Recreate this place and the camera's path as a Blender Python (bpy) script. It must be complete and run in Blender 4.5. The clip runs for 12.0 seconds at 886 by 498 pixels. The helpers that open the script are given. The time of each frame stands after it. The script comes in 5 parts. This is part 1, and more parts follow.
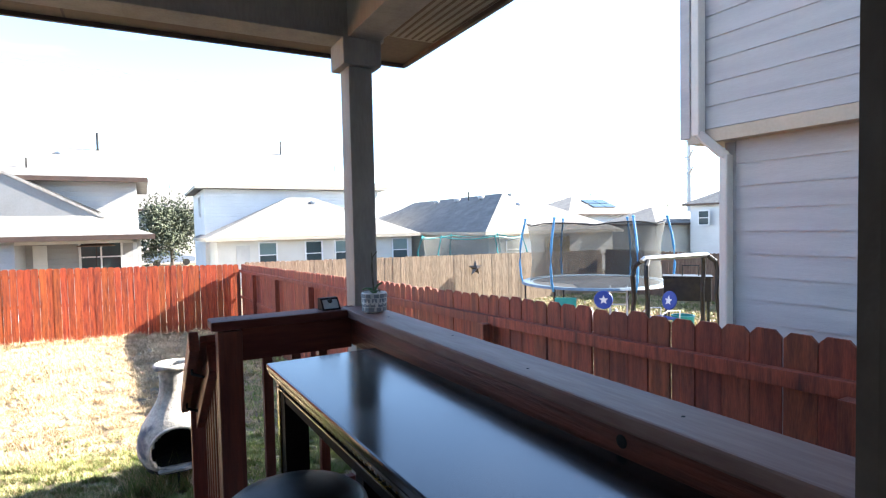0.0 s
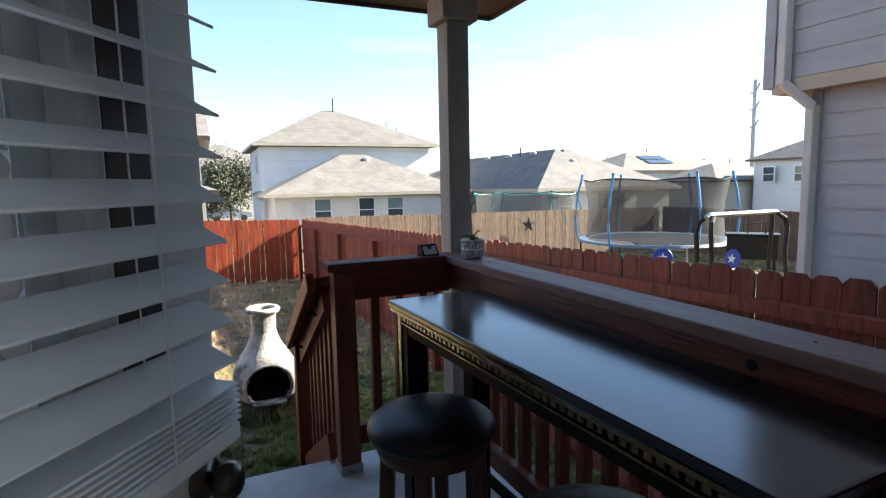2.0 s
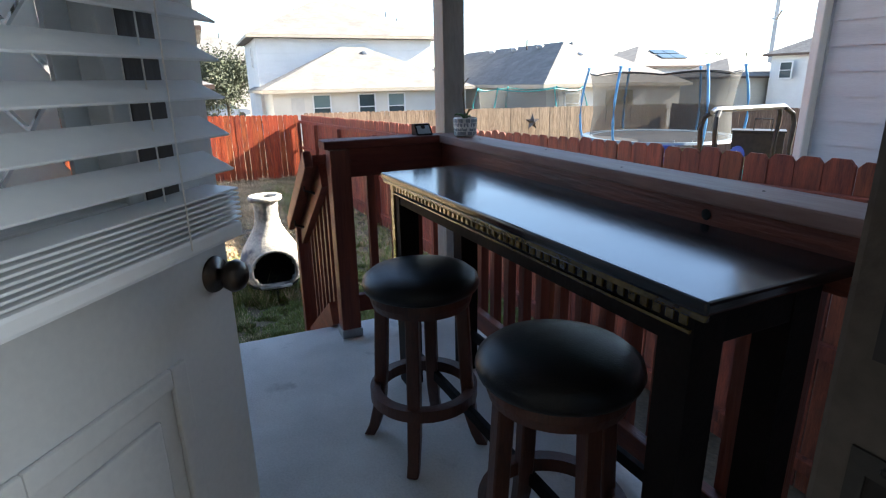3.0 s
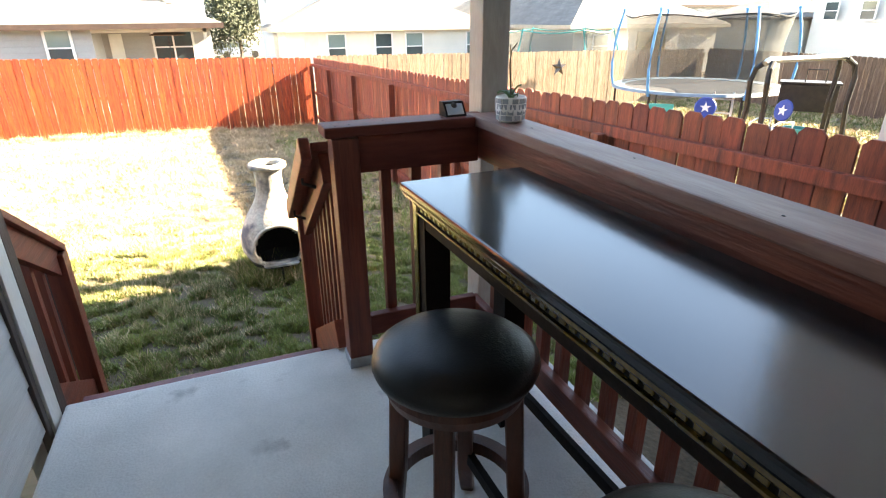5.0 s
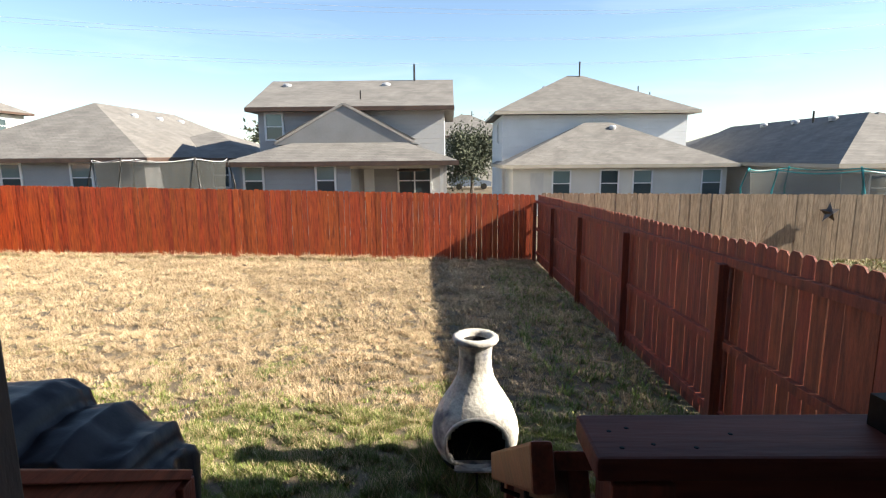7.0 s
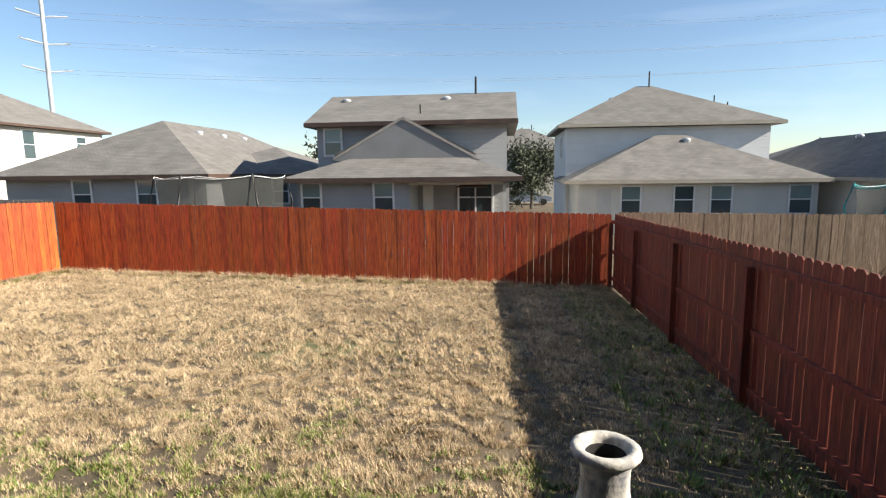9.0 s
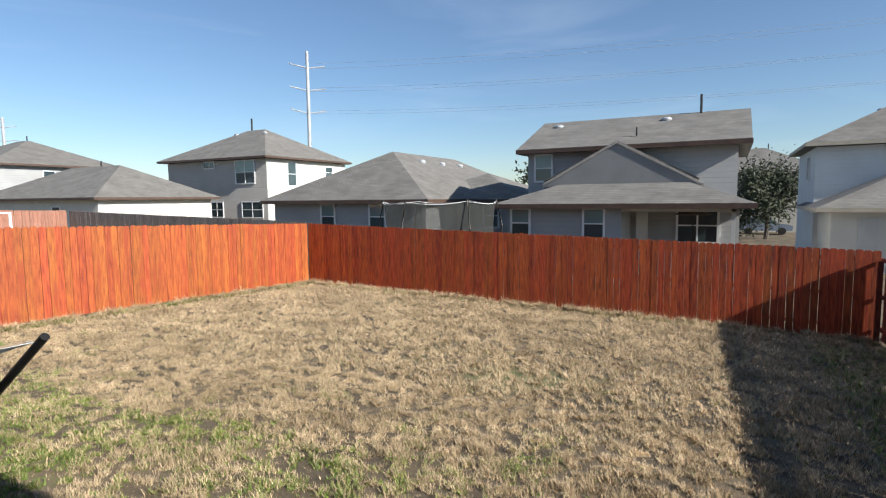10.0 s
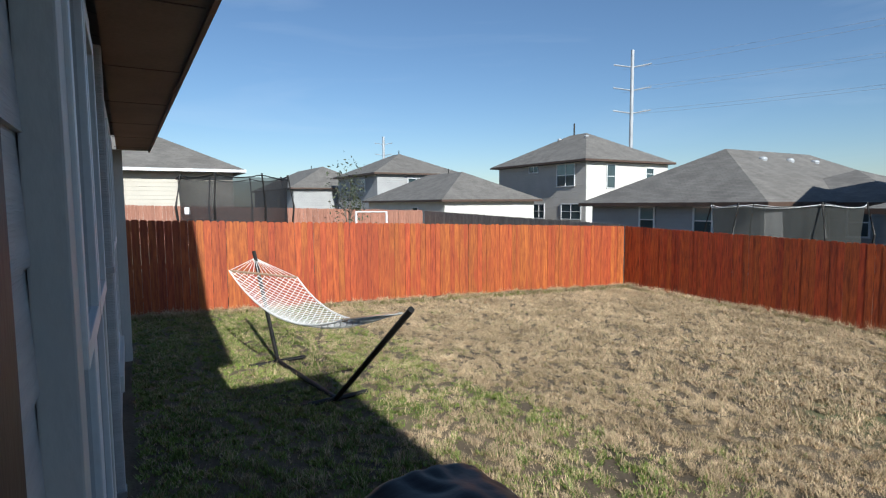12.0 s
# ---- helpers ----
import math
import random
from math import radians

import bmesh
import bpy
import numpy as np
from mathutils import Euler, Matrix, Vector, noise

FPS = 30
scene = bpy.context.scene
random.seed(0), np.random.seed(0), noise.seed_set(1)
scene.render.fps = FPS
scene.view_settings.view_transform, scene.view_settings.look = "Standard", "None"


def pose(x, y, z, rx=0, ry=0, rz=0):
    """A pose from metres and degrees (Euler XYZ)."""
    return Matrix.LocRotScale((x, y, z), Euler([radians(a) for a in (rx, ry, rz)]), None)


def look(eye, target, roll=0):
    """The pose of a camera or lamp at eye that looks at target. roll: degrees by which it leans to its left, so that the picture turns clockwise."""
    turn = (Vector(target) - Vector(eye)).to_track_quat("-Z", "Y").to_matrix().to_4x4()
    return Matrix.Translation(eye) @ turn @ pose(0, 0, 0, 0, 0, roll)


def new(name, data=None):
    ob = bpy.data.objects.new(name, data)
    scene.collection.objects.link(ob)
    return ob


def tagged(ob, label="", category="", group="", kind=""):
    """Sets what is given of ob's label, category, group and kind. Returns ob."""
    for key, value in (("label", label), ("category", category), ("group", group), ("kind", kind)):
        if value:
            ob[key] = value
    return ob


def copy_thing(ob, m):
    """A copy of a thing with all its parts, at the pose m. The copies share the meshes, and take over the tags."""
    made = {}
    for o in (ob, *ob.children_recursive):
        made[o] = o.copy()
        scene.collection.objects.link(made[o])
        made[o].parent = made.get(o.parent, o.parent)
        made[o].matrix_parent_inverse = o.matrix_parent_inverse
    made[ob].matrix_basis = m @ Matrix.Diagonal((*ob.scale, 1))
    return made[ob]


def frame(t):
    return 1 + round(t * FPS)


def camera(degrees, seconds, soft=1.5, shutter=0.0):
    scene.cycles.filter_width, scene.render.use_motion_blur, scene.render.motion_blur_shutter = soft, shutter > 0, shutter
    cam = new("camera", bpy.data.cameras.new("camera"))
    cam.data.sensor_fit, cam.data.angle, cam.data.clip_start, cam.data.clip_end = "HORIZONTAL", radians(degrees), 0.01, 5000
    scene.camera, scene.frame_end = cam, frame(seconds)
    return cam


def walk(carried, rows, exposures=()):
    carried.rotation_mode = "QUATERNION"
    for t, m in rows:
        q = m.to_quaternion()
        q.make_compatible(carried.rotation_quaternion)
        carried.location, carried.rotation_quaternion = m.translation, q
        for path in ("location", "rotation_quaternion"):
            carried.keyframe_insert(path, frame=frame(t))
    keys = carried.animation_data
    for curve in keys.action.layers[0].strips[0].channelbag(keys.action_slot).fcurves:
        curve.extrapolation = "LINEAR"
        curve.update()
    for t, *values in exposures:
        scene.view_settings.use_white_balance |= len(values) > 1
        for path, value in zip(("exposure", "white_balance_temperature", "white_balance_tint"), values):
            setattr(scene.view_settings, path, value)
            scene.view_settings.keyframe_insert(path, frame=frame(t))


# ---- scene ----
cam = camera(78.0, 12.0, soft=1.2)
EXPOSURES = [(0.0, 3.10, 6100, 10), (0.5, 2.80, 6100, 10), (1.0, 2.47, 6200, 10), (1.5, 2.34, 6400, 10), (2.0, 2.34, 6450, 9), (2.5, 2.44, 6450, 9), (3.0, 2.87, 6450, 10), (5.0, 3.94, 8000, 9),
             (5.5, 3.51, 8000, 9), (6.0, 2.70, 7000, 9), (6.5, 2.20, 6800, 8), (7.0, 1.66, 6600, 9), (9.0, 1.18, 6450, 9), (9.5, 1.00, 6200, 9), (10.5, 0.60, 5850, 7), (12.0, 0.41, 5650, 6)]
PATH = [
    (0, (0.612, 0.052, 1.335), (1.573, 1.804, 1.252), -1.2),
    (0.5, (0.575, 0.09, 1.318), (1.508, 1.855, 1.21), -1.1),
    (1, (0.451, 0.074, 1.318), (1.317, 1.871, 1.174), -1.1),
    (1.5, (0.386, 0.043, 1.326), (1.208, 1.857, 1.149), -1),
    (2, (0.351, 0.03, 1.308), (1.15, 1.849, 1.074), -1.2),
    (2.5, (0.331, 0.003, 1.277), (1.112, 1.807, 0.909), -1.1),
    (3, (0.342, -0.105, 1.22), (1.095, 1.653, 0.635), -1.1),
    (4.8, (0.53, 0.398, 1.314), (1.233, 2.098, 0.529), -0.7),
    (5, (0.526, 0.499, 1.31), (1.199, 2.216, 0.535), -0.6),
    (5.5, (0.566, 0.769, 1.334), (1.044, 2.598, 0.681), -0.6),
    (6, (0.575, 1.038, 1.355), (0.779, 2.971, 0.883), -0.4),
    (6.5, (0.569, 1.317, 1.37), (0.609, 3.283, 1.007), -0.5),
    (7, (0.625, 1.655, 1.4), (0.603, 3.627, 1.069), -0.5),
    (9, (0.35, 2.784, 1.437), (0.128, 4.752, 1.16), -0.7),
    (9.5, (0.267, 2.906, 1.454), (-0.279, 4.819, 1.248), -0.7),
    (10, (0.254, 2.832, 1.511), (-0.672, 4.595, 1.328), -0.6),
    (10.5, (0.298, 2.785, 1.52), (-0.921, 4.361, 1.345), -0.6),
    (11, (0.337, 2.714, 1.509), (-1.113, 4.081, 1.34), -0.5),
    (11.5, (0.338, 2.691, 1.518), (-1.268, 3.871, 1.35), -0.4),
    (12, (0.33, 2.702, 1.515), (-1.394, 3.701, 1.35), -0.4),
]
walk(cam, [(t, look(eye, target, roll)) for t, eye, target, roll in PATH], EXPOSURES)

# ---- light ----
SUN = Vector((1.7, -0.2, 1.0)).normalized()
world = bpy.data.worlds.new("world")
scene.world = world
world.use_nodes = True
wn = world.node_tree.nodes
sky = wn.new("ShaderNodeTexSky")
sky.sky_type, sky.sun_disc = "NISHITA", False
sky.sun_elevation, sky.sun_rotation = math.asin(SUN.z), math.atan2(SUN.x, SUN.y)
sky.air_density, sky.dust_density, sky.ozone_density = 1.0, 0.25, 3.0
wn["Background"].inputs["Strength"].default_value = 0.071
wl = world.node_tree.links
wco, wmap, wno, wra, wmx = (wn.new("ShaderNode" + q) for q in ("TexCoord", "Mapping", "TexNoise", "ValToRGB", "Mix"))
wmap.inputs["Scale"].default_value, wmap.inputs["Rotation"].default_value = (1.2, 1.2, 7.0), (0.15, 0.1, 0.4)
wno.inputs["Scale"].default_value, wno.inputs["Detail"].default_value, wno.inputs["Distortion"].default_value = 2.2, 7, 0.8
wra.color_ramp.elements[0].position, wra.color_ramp.elements[1].position = 0.52, 0.85
wra.color_ramp.elements[0].color = (0.015, 0.015, 0.015, 1)
wra.color_ramp.elements[1].color = (0.15, 0.15, 0.15, 1)
wmx.data_type = "RGBA"
wmx.inputs["B"].default_value = (9.0, 9.3, 9.8, 1)
wl.new(wco.outputs["Generated"], wmap.inputs["Vector"]), wl.new(wmap.outputs["Vector"], wno.inputs["Vector"]), wl.new(wno.outputs["Fac"], wra.inputs["Fac"])
wl.new(wra.outputs["Color"], wmx.inputs["Factor"]), wl.new(sky.outputs["Color"], wmx.inputs["A"]), wl.new(wmx.outputs["Result"], wn["Background"].inputs["Color"])
sun = new("sun", bpy.data.lights.new("sun", "SUN"))
sun.data.energy, sun.data.angle, sun.data.color = 5.0, radians(0.5), (1.0, 0.93, 0.82)
sun.matrix_world = look(SUN * 60, (0, 0, 0))


# ---- materials ----
def mat(name, c1, c2, scale=6.0, rough=0.6, bump=0.2, bscale=60.0, stretch=(1, 1, 1), metal=0.0, rnd=0.0, hue=0.0, coat=0.0, island=False, spec=0.5, streak=0.0, dirt=None):
    m = bpy.data.materials.new(name)
    m.use_nodes = True
    n, k = m.node_tree.nodes, m.node_tree.links
    b = n["Principled BSDF"]
    b.inputs["Roughness"].default_value, b.inputs["Metallic"].default_value = rough, metal
    b.inputs["Coat Weight"].default_value, b.inputs["Specular IOR Level"].default_value = coat, spec
    co, mp, oi = n.new("ShaderNodeTexCoord"), n.new("ShaderNodeMapping"), n.new("ShaderNodeObjectInfo")
    k.new(co.outputs["Object"], mp.inputs["Vector"])
    mp.inputs["Scale"].default_value = stretch
    mul = n.new("ShaderNodeMath")
    mul.operation, mul.inputs[1].default_value = "MULTIPLY", 37.0
    k.new(oi.outputs["Random"], mul.inputs[0])
    k.new(mul.outputs[0], mp.inputs["Location"])
    big, fine = n.new("ShaderNodeTexNoise"), n.new("ShaderNodeTexNoise")
    for tex, sc, det in ((big, scale, 5), (fine, bscale, 4)):
        tex.inputs["Scale"].default_value, tex.inputs["Detail"].default_value = sc, det
        k.new(mp.outputs["Vector"], tex.inputs["Vector"])
    add = n.new("ShaderNodeMath")
    add.operation, add.inputs[1].default_value = "MULTIPLY_ADD", 0.45
    k.new(fine.outputs["Fac"], add.inputs[0])
    k.new(big.outputs["Fac"], add.inputs[2])
    ramp = n.new("ShaderNodeValToRGB")
    ramp.color_ramp.elements[0].position, ramp.color_ramp.elements[1].position = 0.52, 0.92
    ramp.color_ramp.elements[0].color, ramp.color_ramp.elements[1].color = (*c1, 1), (*c2, 1)
    k.new(add.outputs[0], ramp.inputs["Fac"])
    out = ramp.outputs["Color"]
    if rnd or hue:
        hsv, a1, a2 = n.new("ShaderNodeHueSaturation"), n.new("ShaderNodeMapRange"), n.new("ShaderNodeMapRange")
        src = oi.outputs["Random"]
        if island:
            src = n.new("ShaderNodeNewGeometry").outputs["Random Per Island"]
        a1.inputs["To Min"].default_value, a1.inputs["To Max"].default_value = 1 - rnd, 1 + rnd
        a2.inputs["To Min"].default_value, a2.inputs["To Max"].default_value = 0.5 - hue, 0.5 + hue
        k.new(src, a1.inputs["Value"])
        wob = n.new("ShaderNodeMath")
        wob.operation, wob.inputs[1].default_value = "MULTIPLY", 7.31
        fr = n.new("ShaderNodeMath")
        fr.operation = "FRACT"
        k.new(src, wob.inputs[0]), k.new(wob.outputs[0], fr.inputs[0]), k.new(fr.outputs[0], a2.inputs["Value"])
        k.new(a1.outputs["Result"], hsv.inputs["Value"]), k.new(a2.outputs["Result"], hsv.inputs["Hue"])
        k.new(out, hsv.inputs["Color"])
        out = hsv.outputs["Color"]
    if dirt:
        st, sr, mx = n.new("ShaderNodeTexNoise"), n.new("ShaderNodeValToRGB"), n.new("ShaderNodeMix")
        st.inputs["Scale"].default_value, st.inputs["Detail"].default_value = dirt[1], 6
        k.new(mp.outputs["Vector"], st.inputs["Vector"])
        sr.color_ramp.elements[0].position, sr.color_ramp.elements[1].position = dirt[2], dirt[2] + 0.12
        k.new(st.outputs["Fac"], sr.inputs["Fac"])
        mx.data_type = "RGBA"
        mx.inputs["B"].default_value = (*dirt[0], 1)
        k.new(sr.outputs["Color"], mx.inputs["Factor"]), k.new(out, mx.inputs["A"])
        out = mx.outputs["Result"]
    k.new(out, b.inputs["Base Color"])
    if bump:
        bp = n.new("ShaderNodeBump")
        bp.inputs["Strength"].default_value, bp.inputs["Distance"].default_value = bump, 0.01
        k.new(fine.outputs["Fac"], bp.inputs["Height"]), k.new(bp.outputs["Normal"], b.inputs["Normal"])
    return m


def shingle_mat(name, c1, c2):
    m = mat(name, c1, c2, 1.2, 0.95, 0.4, 30, rnd=0.06)
    n, k = m.node_tree.nodes, m.node_tree.links
    b, co = n["Principled BSDF"], n.new("ShaderNodeTexCoord")
    br, mx = n.new("ShaderNodeTexBrick"), n.new("ShaderNodeMix")
    br.inputs["Scale"].default_value, br.inputs["Mortar Size"].default_value = 1.0, 0.012
    br.inputs["Brick Width"].default_value, br.inputs["Row Height"].default_value = 0.45, 0.14
    br.inputs["Color1"].default_value, br.inputs["Color2"].default_value, br.inputs["Mortar"].default_value = (0.86, 0.86, 0.86, 1), (1.08, 1.07, 1.05, 1), (0.62, 0.62, 0.62, 1)
    sp, cb = n.new("ShaderNodeSeparateXYZ"), n.new("ShaderNodeCombineXYZ")
    sm = n.new("ShaderNodeMath")
    k.new(co.outputs["Object"], sp.inputs[0])
    k.new(sp.outputs["X"], sm.inputs[0]), k.new(sp.outputs["Y"], sm.inputs[1])
    zs = n.new("ShaderNodeMath")
    zs.operation, zs.inputs[1].default_value = "MULTIPLY", 2.2
    k.new(sp.outputs["Z"], zs.inputs[0])
    k.new(sm.outputs[0], cb.inputs["X"]), k.new(zs.outputs[0], cb.inputs["Y"])
    k.new(cb.outputs[0], br.inputs["Vector"])
    mx.data_type, mx.blend_type = "RGBA", "MULTIPLY"
    mx.inputs["Factor"].default_value = 1.0
    src = b.inputs["Base Color"].links[0].from_socket
    k.new(src, mx.inputs["A"]), k.new(br.outputs["Color"], mx.inputs["B"]), k.new(mx.outputs["Result"], b.inputs["Base Color"])
    return m


def lap_mat(name, c1, c2, pitch=0.2):
    """Lap siding seen from afar: a saw-tooth relief along z."""
    m = mat(name, c1, c2, 0.8, 0.8, 0.1, 20)
    n, k = m.node_tree.nodes, m.node_tree.links
    co, sp, dv, fr, bp = (n.new("ShaderNode" + x) for x in ("TexCoord", "SeparateXYZ", "Math", "Math", "Bump"))
    dv.operation, dv.inputs[1].default_value, fr.operation = "DIVIDE", pitch, "FRACT"
    k.new(co.outputs["Object"], sp.inputs[0]), k.new(sp.outputs["Z"], dv.inputs[0]), k.new(dv.outputs[0], fr.inputs[0])
    bp.inputs["Strength"].default_value, bp.inputs["Distance"].default_value, bp.invert = 1.0, 0.03, True
    k.new(fr.outputs[0], bp.inputs["Height"]), k.new(bp.outputs["Normal"], n["Principled BSDF"].inputs["Normal"])
    return m


def glass_mat(name, rough, colour=(0.95, 0.97, 0.97)):
    m = bpy.data.materials.new(name)
    m.use_nodes = True
    b = m.node_tree.nodes["Principled BSDF"]
    b.inputs["Base Color"].default_value, b.inputs["Roughness"].default_value = (*colour, 1), rough
    b.inputs["Transmission Weight"].default_value, b.inputs["IOR"].default_value = 1.0, 1.45
    return m


def net_mat(name, colour, cover):
    """Fine mesh cloth: threads too small to build, so the weave lets a share of the light pass."""
    m = bpy.data.materials.new(name)
    m.use_nodes = True
    n, k = m.node_tree.nodes, m.node_tree.links
    b = n["Principled BSDF"]
    b.inputs["Base Color"].default_value, b.inputs["Roughness"].default_value = (*colour, 1), 0.9
    no = n.new("ShaderNodeTexNoise")
    no.inputs["Scale"].default_value = 1.5
    mr = n.new("ShaderNodeMapRange")
    mr.inputs["To Min"].default_value, mr.inputs["To Max"].default_value = cover - 0.15, cover + 0.15
    k.new(no.outputs["Fac"], mr.inputs["Value"]), k.new(mr.outputs["Result"], b.inputs["Alpha"])
    return m


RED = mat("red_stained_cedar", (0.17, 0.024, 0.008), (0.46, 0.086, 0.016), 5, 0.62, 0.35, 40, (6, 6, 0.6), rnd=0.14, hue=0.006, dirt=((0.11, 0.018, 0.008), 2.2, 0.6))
# lit and shaded versions of the red stain; sun and shade sit in the colour
REDLIT = mat("sunlit_red_cedar", (0.21, 0.036, 0.01), (0.46, 0.112, 0.022), 5, 0.62, 0.3, 40, (6, 6, 0.6), rnd=0.16, hue=0.009, dirt=((0.3, 0.05, 0.014), 1.2, 0.56))
REDSHADE = mat("shaded_red_cedar", (0.105, 0.021, 0.011), (0.27, 0.06, 0.026), 5, 0.7, 0.35, 40, (6, 6, 0.6), rnd=0.16, hue=0.006, dirt=((0.07, 0.016, 0.01), 2.2, 0.6))
RAIL = mat("red_brown_stained_lumber", (0.105, 0.021, 0.011), (0.21, 0.047, 0.022), 3, 0.5, 0.3, 14, (9, 9, 0.7), rnd=0.12, dirt=((0.07, 0.015, 0.01), 2.2, 0.66))
RAILY = mat("red_brown_board_along", (0.1, 0.02, 0.011), (0.21, 0.048, 0.023), 3, 0.5, 0.3, 14, (9, 0.7, 9), rnd=0.12, dirt=((0.07, 0.015, 0.01), 2.2, 0.66))
RAILX = mat("red_brown_board_across", (0.085, 0.018, 0.012), (0.165, 0.04, 0.024), 3, 0.68, 0.15, 14, (0.7, 5, 5), spec=0.3, rnd=0.12, dirt=((0.07, 0.015, 0.01), 2.2, 0.66))
# dusty cap tone, greyed further to hold the sheen of the sky
DUSTSHEEN = mat("dusty_cap_with_sky_sheen", (0.19, 0.088, 0.07), (0.3, 0.175, 0.142), 3, 0.62, 0.15, 14, (5, 0.7, 5), rnd=0.05, dirt=((0.17, 0.075, 0.055), 2.2, 0.66))
STEP = mat("red_painted_tread", (0.11, 0.03, 0.03), (0.2, 0.06, 0.055), 8, 0.55, 0.2, 60)
TAN = mat("weathered_tan_cedar", (0.17, 0.115, 0.07), (0.34, 0.25, 0.165), 5, 0.85, 0.35, 40, (6, 6, 0.7), rnd=0.16)
BROWN = mat("faded_red_brown_fence", (0.26, 0.11, 0.07), (0.38, 0.19, 0.13), 5, 0.85, 0.3, 40, (6, 6, 0.7), rnd=0.14)
GREYF = mat("silvered_fence_wood", (0.13, 0.11, 0.1), (0.26, 0.23, 0.2), 5, 0.9, 0.3, 40, (6, 6, 0.7), rnd=0.15)
DARKF = mat("dark_brown_fence_wood", (0.1, 0.06, 0.04), (0.2, 0.13, 0.09), 5, 0.9, 0.3, 40, (6, 6, 0.7), rnd=0.15)
CONCRETE = mat("brushed_concrete", (0.5, 0.49, 0.465), (0.66, 0.645, 0.61), 3.2, 0.85, 0.3, 120, dirt=((0.38, 0.37, 0.35), 7, 0.64))
LACQUER = mat("worn_black_lacquer", (0.004, 0.004, 0.005), (0.012, 0.011, 0.012), 5, 0.24, 0.012, 90, spec=0.65)
BLACKWOOD = mat("black_painted_wood", (0.006, 0.004, 0.003), (0.013, 0.009, 0.008), 5, 0.6, 0.1, 70, spec=0.1)
YELLOW = mat("ochre_worn_edge", (0.2, 0.13, 0.03), (0.38, 0.26, 0.07), 12, 0.45, 0.15, 70)
# black lacquer tinted gold: the sunlit lawn's reflection put into the base colour
LAWNGLINT = mat("lacquer_with_lawn_reflection", (0.035, 0.023, 0.006), (0.13, 0.088, 0.02), 9, 0.22, 0.1, 70, coat=0.6)
LEATHER = mat("black_vinyl", (0.005, 0.005, 0.006), (0.011, 0.011, 0.012), 8, 0.38, 0.12, 220, spec=0.35)
STOOL = mat("dark_walnut_stain", (0.045, 0.015, 0.009), (0.105, 0.036, 0.02), 5, 0.42, 0.15, 60, (3, 3, 0.6))
PAINT = mat("white_satin_paint", (0.56, 0.57, 0.58), (0.65, 0.66, 0.66), 1.5, 0.45, 0.05, 90)
BLIND = mat("white_vinyl_slat", (0.74, 0.77, 0.8), (0.82, 0.84, 0.86), 3, 0.38, 0.03, 60)
TRIM = mat("warm_white_trim", (0.5, 0.48, 0.44), (0.6, 0.58, 0.53), 3, 0.6, 0.12, 70, (1, 1, 0.4))
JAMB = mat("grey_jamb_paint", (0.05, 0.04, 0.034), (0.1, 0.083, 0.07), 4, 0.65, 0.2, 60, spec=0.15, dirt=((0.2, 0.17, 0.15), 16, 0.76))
SIDING = mat("grey_woodgrain_siding", (0.4, 0.39, 0.37), (0.5, 0.49, 0.47), 3, 0.75, 0.4, 30, (0.5, 0.5, 9))
SIDING2 = mat("blue_grey_siding", (0.325, 0.332, 0.338), (0.395, 0.402, 0.407), 1.5, 0.75, 0.2, 30, (0.6, 0.6, 6))
CASING = mat("taupe_post_paint", (0.3, 0.27, 0.23), (0.4, 0.36, 0.31), 5, 0.7, 0.25, 40, (2, 2, 0.5))
SOFFIT = mat("beige_soffit", (0.38, 0.33, 0.25), (0.46, 0.4, 0.31), 2, 0.75, 0.1, 40)
BROWNSOF = mat("brown_soffit_board", (0.17, 0.12, 0.09), (0.24, 0.18, 0.13), 2, 0.8, 0.15, 40)
FASCIA = mat("dark_brown_fascia", (0.06, 0.035, 0.025), (0.1, 0.06, 0.04), 3, 0.6, 0.1, 40)
METAL = mat("galvanised_steel", (0.3, 0.31, 0.32), (0.45, 0.46, 0.47), 8, 0.4, 0.1, 60, metal=0.9)
BRONZE = mat("oil_rubbed_bronze", (0.06, 0.05, 0.045), (0.12, 0.1, 0.085), 8, 0.32, 0.05, 60, metal=0.9)
NICKEL = mat("brushed_nickel", (0.22, 0.21, 0.2), (0.34, 0.33, 0.31), 8, 0.42, 0.05, 60, metal=1.0)
CLAY = mat("lime_washed_clay", (0.26, 0.24, 0.21), (0.68, 0.63, 0.54), 7, 0.85, 0.5, 45, dirt=((0.13, 0.13, 0.15), 5, 0.52))
# soot of the chiminea; also the black painted for hollows in shade
SOOT_SHADE = mat("soot_and_recess_shade", (0.008, 0.007, 0.007), (0.022, 0.019, 0.017), 6, 0.95, 0.3, 40)
IRON = mat("black_iron", (0.02, 0.02, 0.02), (0.04, 0.035, 0.03), 8, 0.5, 0.15, 60, metal=0.6)
COVER = mat("black_vinyl_grill_cover", (0.006, 0.006, 0.008), (0.012, 0.012, 0.016), 4, 0.42, 0.25, 18, spec=0.22)
ROPE = mat("white_cotton_rope", (0.72, 0.7, 0.66), (0.85, 0.83, 0.8), 30, 0.9, 0.3, 200)
POT = mat("white_glazed_pot", (0.72, 0.71, 0.68), (0.82, 0.81, 0.78), 6, 0.4, 0.1, 60)
POTGREY = mat("grey_painted_pattern", (0.22, 0.245, 0.265), (0.34, 0.365, 0.385), 10, 0.6, 0.1, 60)
LEAF = mat("orchid_leaf", (0.04, 0.1, 0.02), (0.08, 0.17, 0.04), 8, 0.4, 0.1, 50)
STALK = mat("dry_stalk", (0.09, 0.07, 0.04), (0.16, 0.12, 0.07), 12, 0.8, 0.2, 60)
